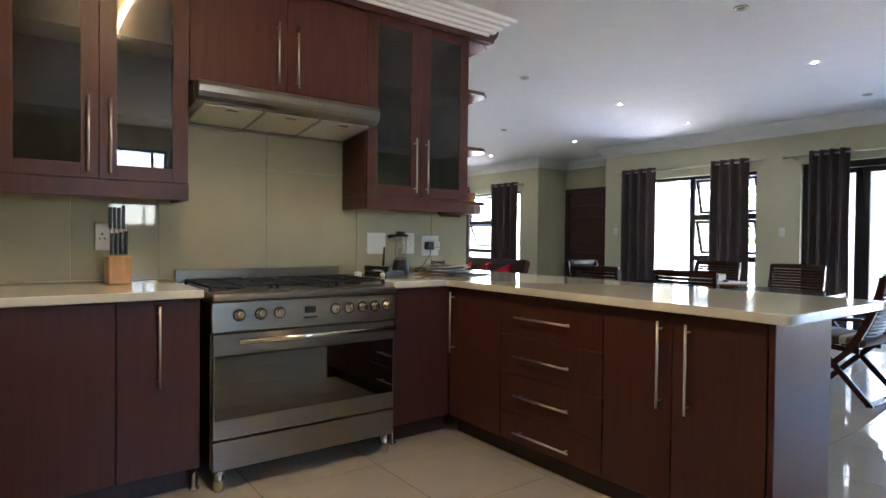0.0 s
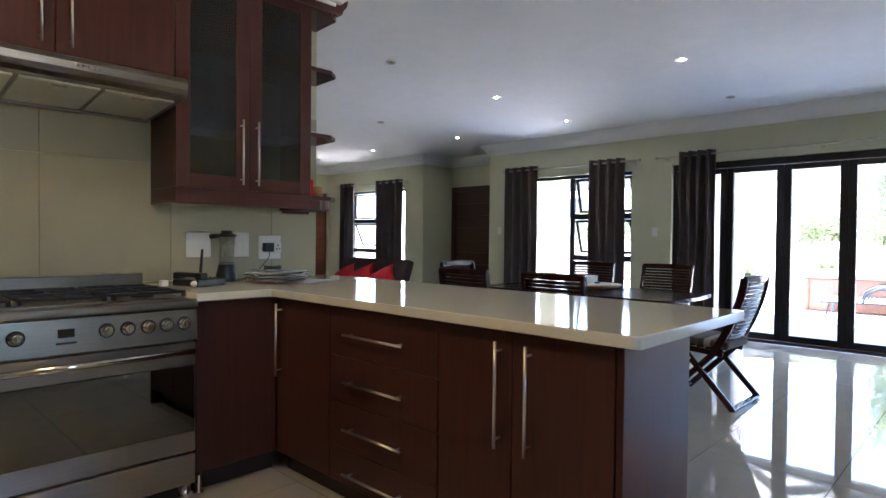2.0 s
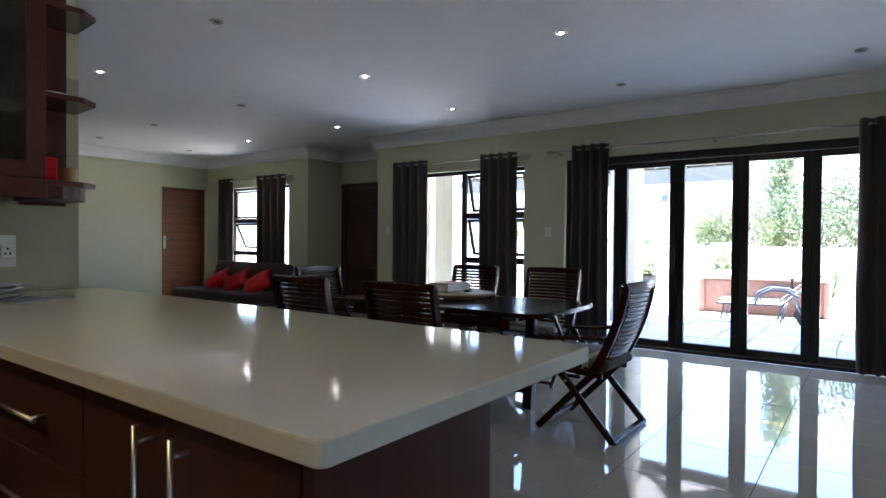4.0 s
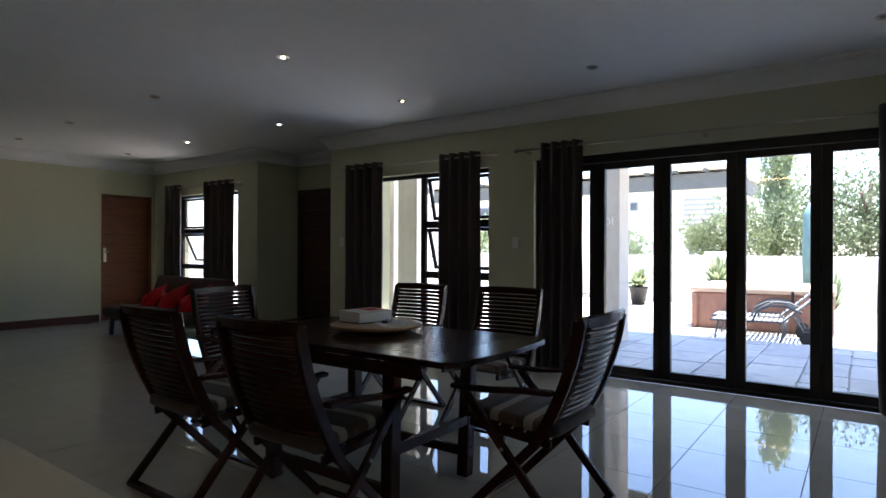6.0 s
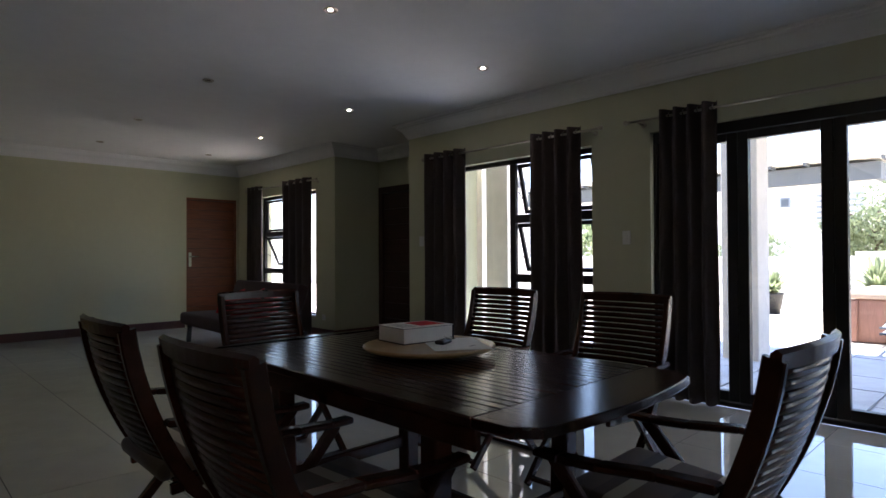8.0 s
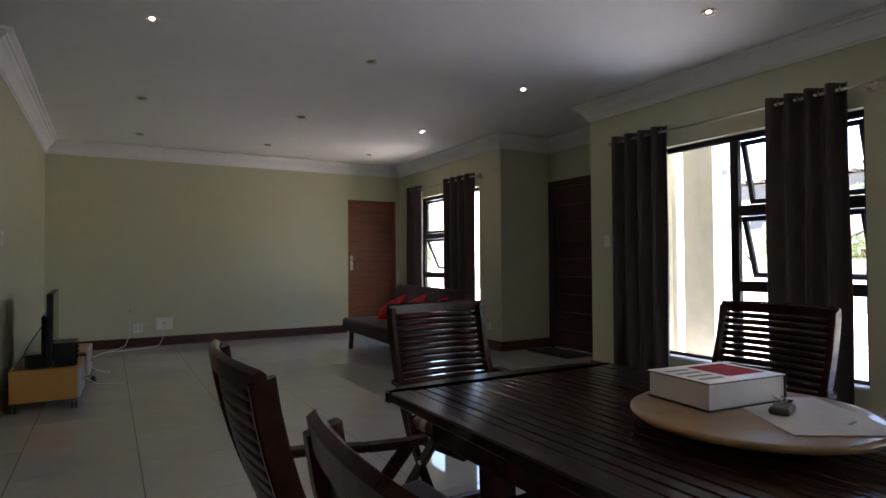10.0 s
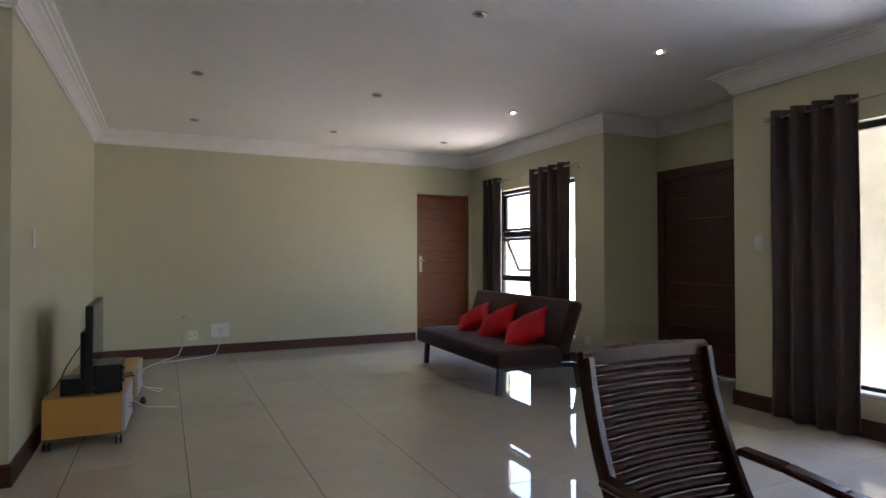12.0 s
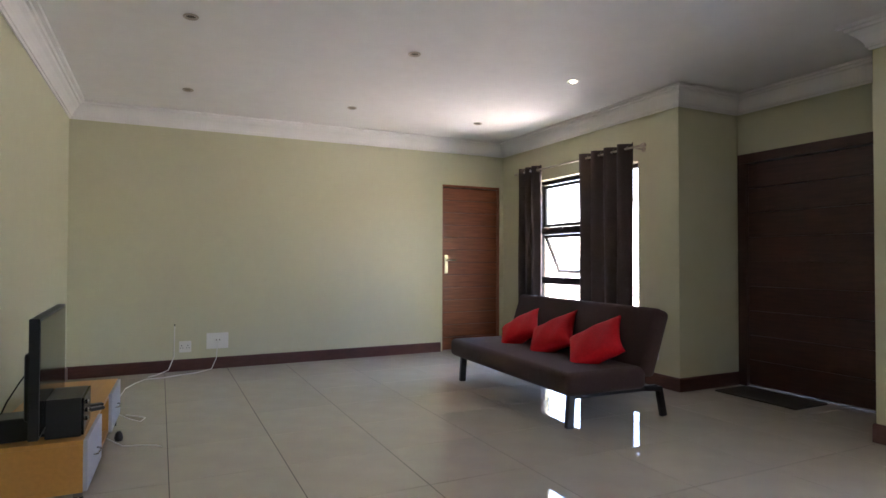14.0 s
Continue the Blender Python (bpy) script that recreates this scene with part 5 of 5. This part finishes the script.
solid("cable", tube([(4.655, NY - 0.015, 0.47), (4.652, NY - 0.016, 0.30), (4.65, NY - 0.02, 0.15), (4.60, NY - 0.07, 0.03), (4.5, NY - 0.16, 0.006), (4.42, NY - 0.25, 0.006)], 0.0055, 6), CORD, "white lead coming out of the wall", "cable")
solid("cable_end", rod((4.655, NY - 0.018, 0.465), (4.655, NY - 0.03, 0.48), 0.006, 8), BLACK, "black end of a wall lead", "cable")
solid("cable", tube([(4.25, 8.55, 0.10), (4.33, 8.56, 0.05), (4.40, 8.62, 0.006), (4.43, 8.72, 0.006), (4.36, 8.80, 0.006), (4.30, 8.86, 0.006)], 0.004, 6), CORD, "white lead beside the television bench", "cable")
solid("cable", tube([(4.24, 8.0, 0.08), (4.32, 8.02, 0.02), (4.42, 8.04, 0.006), (4.50, 8.0, 0.006), (4.53, 7.96, 0.006)], 0.004, 6), CORD, "short white lead on the floor tiles", "cable")
solid("plug", merge(lathe([(0.022, 0), (0.026, 0.02), (0.020, 0.045), (0.010, 0.06)], 12, (4.29, 8.22, 0.001))), BLACK, "black mains plug on the floor", "plug")

# recessed downlights, some lit
LIT = glowing("lit_downlight", (1.0, 0.93, 0.75), 34.0)
DULL = material("unlit_reflector", (0.25, 0.24, 0.23), 0.25, metal=0.9, grain=0.1)


def downlight(x, y, lit):
    d = thing("downlight", (x, y, CEIL), 0, "lit round recessed downlight with a chrome ring" if lit else "unlit round recessed downlight with a chrome ring", "downlight", "ceiling downlights")
    part("ring", lathe([(0.044, -0.001), (0.047, -0.007), (0.042, -0.012), (0.033, -0.010), (0.031, -0.001)], 28), BRASS, d)
    part("lamp", lathe([(0.030, -0.0015), (0.024, -0.003), (0.001, -0.0035)], 24) if not lit else lathe([(0.0125, -0.0015), (0.011, -0.007), (0.001, -0.008)], 24), LIT if lit else DULL, d, "glowing lamp" if lit else "")


for x, y, lit in ((6.11, 2.08, 1), (6.11, 4.02, 1), (7.63, 4.117, 1), (7.63, 5.982, 1), (7.63, 7.922, 1), (4.64, 5.89, 1), (4.55, 3.92, 0), (4.49, 1.88, 0), (7.69, 2.20, 0), (7.76, 0.35, 0), (6.11, 0.15, 0),
                  (6.15, 5.96, 0), (4.672, 7.907, 0), (6.173, 7.902, 0), (4.723, 9.617, 0), (6.213, 9.572, 0), (7.655, 9.603, 0)):
    downlight(x, y, lit)

# ---- outside ----
GZ = -0.11
structure("ground", box(9.0 - 400, 400, -400, 400, GZ - 0.5, GZ - 0.02), GRAVEL, "pale sandy ground round the house", "ground")
patio_bed = structure("pavement", box(EO, 13.4, -3.5, 5.6, GZ - 0.02, GZ - 0.006), HOUSEGREY, "bed of the slate patio paving", "paving")
patio_roof = structure("roof_patio", box(9.022, 12.90, -3.4, 3.75, 2.92, 3.06), PLASTER, "flat white boarded roof over the patio", "roof")
part("fascia_beam", box(12.74, 12.90, -3.4, 3.75, 2.76, 2.919, 0.004), HOUSEDARK, patio_roof, "dark painted front beam")
part("side_beam", box(9.022, 12.739, 3.50, 3.62, 2.79, 2.919, 0.004), HOUSEDARK, patio_roof, "dark painted side beam")
for k in range(8):
    ya, yb = 3.46 - k * 0.78, 2.70 - k * 0.78
    xa, xb = (12.70, 11.82) if k % 2 == 0 else (11.82, 12.70)
    part("brace", beam((xa, ya, 2.860), (xb, yb, 2.860), 0.11, 0.10, 0.004, (0, 0, 1)), HOUSEDARK, patio_roof)
col = thing("patio_column", label="square beige plastered patio column", category="column")
part("shaft", box(11.30, 11.70, 3.22, 3.62, GZ - 0.02, 2.788, 0.01), EXT_BEIGE, col)
part("sign", merge(tube([(11.295, 3.40 + 0.045 * math.cos(a), 1.60 + 0.045 * math.sin(a)) for a in [k * math.pi / 5 for k in range(9)]], 0.010, 6), box(11.285, 11.299, 3.31, 3.33, 1.555, 1.66), box(11.285, 11.299, 3.46, 3.50, 1.555, 1.64)), WHITEPLASTIC, col, "white metal sign shapes")
structure("wall_porch", box(9.70, 9.84, 5.57, 5.92, GZ, CEIL + 0.139), EXT_BEIGE, "beige plastered porch pier", "wall")
structure("wall_porch_side", box(9.86, 10.85, 6.13, 6.33, GZ, 2.9), EXTERIOR, "white plastered porch wall with a lamp", "wall")
wl = thing("wall_lamp", (10.64, 6.13, 2.15), 0, "small round outdoor wall lamp", "wall lamp")
part("body", merge(ball((0, -0.06, 0), 0.06, 0.06, 0.075), box(-0.04, 0.04, -0.03, -0.0005, -0.07, 0.07, 0.008)), HOUSEGREY, wl)

structure("pavement_apron", box(EO, 12.6, 5.62, 14.0, GZ - 0.03, GZ - 0.004), APRON, "pale concrete apron along the house", "paving")
bw = thing("boundary_wall", label="white plastered garden boundary wall", category="garden wall", kind="structure")
part("panel", box(19.0, 19.22, -30, 34, GZ - 0.1, 1.07, 0.01), EXTERIOR, bw)
for y in (-12, -6, -0.6, 3.2, 9, 15):
    part("pier", box(18.92, 19.3, y, y + 0.5, GZ - 0.1, 1.17, 0.01), EXTERIOR, bw)

# spa tub
spa = thing("spa_tub", (15.05, 1.88, GZ - 0.02), 2, "square spa tub with brown side panels and a padded cover", "spa tub")
part("skirt", box(-0.98, 0.98, -0.98, 0.98, 0.0, 0.62, 0.03, 2), SPA_PANEL, spa)
for s in (-1, 1):
    for k in (-1, 1):
        part("corner", box(s * 0.985 - 0.05, s * 0.985 + 0.05, k * 0.985 - 0.05, k * 0.985 + 0.05, 0.0, 0.61, 0.02), SPA_PANEL, spa)
part("cover", box(-1.06, 1.06, -1.06, 1.06, 0.621, 0.72, 0.035, 2), SPA_LID, spa, "padded tan cover")
part("cover_strap", box(-1.075, -1.062, -0.5, -0.46, 0.48, 0.68, 0.003), BLACK, spa)


def lounger(x, y, turn, label):
    l = thing("sun_lounger", (x, y, GZ - 0.005), turn, label, "sun lounger", "patio sun loungers")
    TUBEW = HOUSEDARK
    for s in (-1, 1):
        part("side_rail", tube([(s * 0.30, -0.95, 0.28), (s * 0.30, 0.25, 0.30), (s * 0.30, 0.95, 0.82)], 0.016, 8), TUBEW, l)
        part("leg", tube([(s * 0.30, -0.80, 0.285), (s * 0.30, -0.86, 0.012)], 0.015, 8), TUBEW, l)
        part("leg", tube([(s * 0.30, 0.30, 0.31), (s * 0.30, 0.22, 0.012)], 0.015, 8), TUBEW, l)
        part("armrest", tube([(s * 0.32, -0.22, 0.30), (s * 0.33, -0.16, 0.44), (s * 0.33, 0.05, 0.53), (s * 0.33, 0.30, 0.53), (s * 0.32, 0.55, 0.44)], 0.018, 8), TUBEW, l)
        part("wheel", merge(rod((s * 0.27, 0.62, 0.09), (s * 0.31, 0.62, 0.09), 0.09, 18), rod((s * 0.26, 0.62, 0.09), (s * 0.32, 0.62, 0.09), 0.03, 10)), IRON, l)
        part("wheel_strut", tube([(s * 0.29, 0.62, 0.09), (s * 0.29, 0.45, 0.37)], 0.013, 6), TUBEW, l)
    for k in range(15):
        y0 = -0.92 + k * 0.083
        part("strap", box(-0.29, 0.29, y0, y0 + 0.058, 0.286, 0.294, 0.002), HOUSEGREY, l)
    for k in range(9):
        t = (k + 0.4) / 9
        part("strap", moved(box(-0.29, 0.29, -0.028, 0.028, 0, 0.008, 0.002), pose(0, 0.25 + 0.70 * t, 0.30 + 0.52 * t, 36.6, 0, 0)), HOUSEGREY, l)
    for o in l.children_recursive:
        if "wheel" not in o.name or "strut" in o.name:
            o.data.transform(Matrix.Diagonal((1, 0.79, 1, 1)))
        else:
            o.data.transform(Matrix.Translation((0, -0.13, 0)))
    return l


lounger(13.02, 1.585, 182, "grey tubular sun lounger with straps beside the spa tub")
lounger(13.72, 1.70, 183, "grey tubular sun lounger with a raised back")
um = thing("closed_parasol", (16.35, 1.30, GZ - 0.02), 0, "closed teal parasol in its cover", "parasol")
part("pole", rod((0, 0, 0.0), (0, 0, 2.25), 0.022, 10), CHROME, um)
part("canopy", lathe([(0.03, 0.55), (0.10, 0.58), (0.115, 1.2), (0.10, 2.0), (0.03, 2.2)], 14), TEAL, um)
part("base", lathe([(0.24, 0), (0.24, 0.05), (0.05, 0.09), (0.03, 0.2)], 18), IRON, um)


def leaf_cloud(center, radii, count, size, seed, shape=1.0, squash=0.0):
    """Many small leaves scattered in lumps through an uneven volume."""
    rng = random.Random(seed)
    lumps = []
    for _ in range(max(5, count // 170)):
        while True:
            p = Vector((rng.uniform(-1, 1), rng.uniform(-1, 1), rng.uniform(-1, 1)))
            if p.length < 1:
                break
        lumps.append((p, rng.uniform(0.22, 0.45)))
    vs, fs = [], []
    for i in range(count):
        c, r = rng.choice(lumps)
        d = Vector((rng.gauss(0, 1), rng.gauss(0, 1), rng.gauss(0, 1))).normalized() * r * rng.uniform(0.6, 1.05)
        p = c + d
        taper = 1 - shape * 0.5 * (p.z + 1) * 0.9 if shape > 1 else 1
        p = Vector((center[0] + p.x * radii[0] * max(0.12, taper), center[1] + p.y * radii[1] * max(0.12, taper), center[2] + p.z * radii[2]))
        q = Euler((rng.uniform(0, 6.3), rng.uniform(0, 6.3), rng.uniform(0, 6.3))).to_matrix()
        s = size * rng.uniform(0.6, 1.3)
        k = len(vs)
        for u, v, w in ((-0.5, 0, 0), (0, -0.28, 0.06), (0.6, 0, 0), (0, 0.28, 0.06)):
            vs.append(p + q @ Vector((u * s, v * s, w * s)))
        fs += [(k, k + 1, k + 2), (k, k + 2, k + 3)]
    me = bpy.data.meshes.new("leaves")
    me.from_pydata(vs, [], fs)
    return me


def tree(x, y, h, radii, count, size, seed, mat, label, shape=1.0, clear=0.3):
    t = thing("tree", (x, y, GZ - 0.03), 0, label, "tree")
    rng = random.Random(seed)
    bm = tube([(0, 0, 0), (0.05, 0.03, h * 0.3), (-0.03, 0.06, h * 0.6), (0.02, 0.0, h * 0.85)], 0.03 + h * 0.010, 8)
    for _ in range(7):
        a, z = rng.uniform(0, 6.28), h * rng.uniform(clear, 0.7)
        bm = merge(bm, tube([(0, 0, z), (radii[0] * 0.35 * math.cos(a), radii[1] * 0.35 * math.sin(a), z + h * 0.1), (radii[0] * 0.7 * math.cos(a), radii[1] * 0.7 * math.sin(a), z + h * 0.2)], 0.025 + h * 0.003, 6))
    part("trunk", bm, BARK, t)
    me = leaf_cloud((0, 0, h - radii[2]), radii, count, size, seed, shape)
    me.materials.append(mat)
    ob = new("crown", me)
    ob.parent = t
    return t


tree(22.5, 2.4, 4.9, (0.6, 0.6, 2.3), 9000, 0.10, 11, FOLIAGE_LIGHT, "tall narrow garden tree behind the wall")
tree(21.5, 0.3, 3.6, (1.7, 1.9, 1.3), 13000, 0.10, 12, FOLIAGE, "broad leafy tree behind the boundary wall")
tree(21.8, -2.8, 3.9, (1.8, 2.1, 1.5), 13000, 0.10, 13, FOLIAGE_LIGHT, "broad leafy tree behind the boundary wall")
tree(21.0, 3.6, 2.7, (1.0, 1.1, 0.9), 8000, 0.085, 14, FOLIAGE_LIGHT, "rounded shrub tree behind the boundary wall")
tree(21.4, 6.6, 1.9, (0.9, 1.0, 0.8), 6000, 0.085, 15, FOLIAGE, "rounded shrub tree behind the boundary wall")
tree(22.0, -6.5, 4.4, (2.0, 2.3, 1.7), 4200, 0.24, 16, FOLIAGE, "broad leafy tree behind the boundary wall")
tree(21.0, 9.8, 2.9, (1.2, 1.6, 1.0), 2400, 0.2, 17, FOLIAGE_LIGHT, "rounded shrub tree behind the boundary wall")


def rosette(name, x, y, z, r, h, count, seed, mat, label, category):
    """A clump of long arching leaves."""
    p = thing(name, (x, y, z), 0, label, category)
    rng = random.Random(seed)
    for i in range(count):
        a = rng.uniform(0, 6.283)
        lean = rng.uniform(0.25, 1.0)
        bm = bmesh.new()
        rows = []
        for k in range(6):
            t = k / 5
            d = r * lean * t
            zz = h * (t * (1.5 - lean * 0.55) - 0.75 * lean * t * t)
            w = 0.5 * 0.075 * r / 0.4 * (1 - t) ** 0.7 + 0.002
            c, s = math.cos(a), math.sin(a)
            rows.append([bm.verts.new((c * d - s * w, s * d + c * w, zz + 0.004)), bm.verts.new((c * d, s * d, zz - 0.006)), bm.verts.new((c * d + s * w, s * d - c * w, zz + 0.004))])
        for u, v in zip(rows, rows[1:]):
            for j in range(2):
                bm.faces.new((u[j], u[j + 1], v[j + 1], v[j])).smooth = True
        part("leaf", bm, mat, p)
    return p


for x, y, z, r, h, n, s, m in ((17.9, 3.15, GZ - 0.02, 0.5, 0.75, 36, 1, FOLIAGE_LIGHT), (16.6, 2.95, 0.30, 0.62, 0.72, 90, 2, FOLIAGE_LIGHT), (17.8, 6.6, GZ - 0.02, 0.35, 0.6, 30, 3, BARK),
                               (17.6, -0.7, GZ - 0.02, 0.6, 0.8, 40, 4, FOLIAGE_LIGHT), (17.9, -1.9, GZ - 0.02, 0.6, 0.8, 40, 5, FOLIAGE_LIGHT), (18.2, 1.0, GZ - 0.02, 0.5, 0.9, 36, 6, FOLIAGE)):
    rosette("garden_plant", x, y, z, r, h, n, s, m, "clump of spiky garden leaves by the boundary wall", "plant")
solid("planter", lathe([(0.30, 0), (0.32, 0.33), (0.28, 0.33), (0.26, 0.30), (0.001, 0.30)], 20, (16.6, 2.95, GZ - 0.02)), HOUSEGREY, "grey planter behind the spa tub", "planter")
pot = thing("flower_pot", (17.7, 4.95, GZ - 0.02), 0, "dark tapered garden pot with a leafy plant", "plant pot")
part("pot", lathe([(0.15, 0), (0.22, 0.40), (0.24, 0.42), (0.22, 0.44), (0.19, 0.40), (0.001, 0.38)], 20), IRON, pot)
rosette("pot_plant", 17.7, 4.95, GZ + 0.34, 0.52, 0.50, 110, 9, FOLIAGE_LIGHT, "leafy green plant with yellow tips in a pot", "plant")

# neighbouring house
nh = thing("neighbour_house", label="white two-storey neighbouring house with a flat grey roof", category="house")
part("wall", box(42, 52, 7.0, 40, GZ - 0.1, 5.05), EXTERIOR, nh)
part("fascia", box(41.6, 52.5, 6.7, 40.3, 5.05, 5.98), HOUSEDARK, nh, "grey fascia band")
roof = part("roof", box(40.6, 53.5, 6.0, 41.5, 6.17, 6.33), EXTERIOR, nh)
for k in range(20):
    part("rafter", box(40.7, 41.6, 6.4 + k * 1.75, 6.55 + k * 1.75, 5.985, 6.17), HOUSEDARK, roof)
for y, z0, z1, w in ((11.0, 3.80, 4.42, 0.55), (12.55, 3.80, 4.42, 0.55), (18.0, 3.80, 4.42, 0.55), (24.0, 3.0, 4.5, 1.6), (30.0, 3.0, 4.5, 1.6)):
    wdw = part("window", box(41.9, 42.0, y, y + w, z0, z1), HOUSEGREY, nh)
    part("pane", box(41.88, 41.9, y + 0.08, y + w - 0.08, z0 + 0.08, z1 - 0.08), DAYPANE, wdw)
lw = part("window", box(41.9, 42.0, 7.45, 9.75, 2.7, 4.45), EXTERIOR, nh)
for k in range(6):
    part("louvre", box(41.8, 41.9, 7.5, 9.7, 2.75 + k * 0.31, 2.90 + k * 0.31), HOUSEGREY, lw)

# ---- floor tiles and paving, one object each ----
TS, TU = 0.597, 0.6025
TX, TY = 4.565, 7.320     # one crossing of joints


def tile_mesh(name, x0, x1, y0, y1, z0, z1, b, mat):
    return mesh_of(name, box(x0, x1, y0, y1, z0, z1, b), mat)


full = tile_mesh("tile", 0.0022, TS - 0.0022, 0.0022, TU - 0.0022, -0.005, 0.0, 0.0003, TILE)
tiles, rest = 0, []


def lay(parent, ax0, ax1, ay0, ay1):
    global tiles
    i0, i1 = math.floor((ax0 - TX) / TS), math.ceil((ax1 - TX) / TS)
    j0, j1 = math.floor((ay0 - TY) / TU), math.ceil((ay1 - TY) / TU)
    for i in range(i0, i1):
        for j in range(j0, j1):
            x0, y0 = TX + i * TS, TY + j * TU
            a, b, c, d = max(x0 + 0.0022, ax0), min(x0 + TS - 0.0022, ax1), max(y0 + 0.0022, ay0), min(y0 + TU - 0.0022, ay1)
            if b - a < 0.01 or d - c < 0.01:
                continue
            if b <= 3.6 and c >= 3.7 or c < -1.2:
                rest.append((a, b, c, d))
                continue
            whole = b - a > TS - 0.005 and d - c > TU - 0.005
            ob = new("tile", full if whole else tile_mesh("tile", a - x0, b - x0, c - y0, d - y0, -0.005, 0.0, 0.0003, TILE))
            ob.parent = parent
            ob.location = (x0, y0, 0)
            tiles += 1


lay(floor_slab, -1.8, EX, -2.6, NY)
lay(bpy.data.objects["floor_recess"], EX + 0.001, RX + 0.02, RY0, RY1)
bm = bmesh.new()
for a, b, c, d in rest:
    bm = merge(bm, box(a, b, c, d, -0.005, 0.0))
part("tile_field", bm, TILE, floor_slab)["kind"] = "stuff"

rng = random.Random(21)
y = -3.4
while y < 5.5:
    hgt = rng.choice((0.42, 0.52, 0.62))
    x = EO + 0.01 - rng.uniform(0, 0.3)
    while x < 13.3:
        w = rng.choice((0.40, 0.55, 0.70, 0.85))
        a, b, c, d = max(x, EO + 0.01), min(x + w, 13.38), y, min(y + hgt, 5.58)
        if b - a > 0.08:
            j = [rng.uniform(-0.012, 0.012) for _ in range(8)]
            g = 0.010
            pc = prism([(a + g + j[0], c + g + j[1]), (b - g + j[2], c + g + j[3]), (b - g + j[4], d - g + j[5]), (a + g + j[6], d - g + j[7])], GZ - 0.006, GZ + rng.uniform(0.008, 0.014))
            part("paving_stone", pc, SLATE, patio_bed)
        x += w
    y += hgt
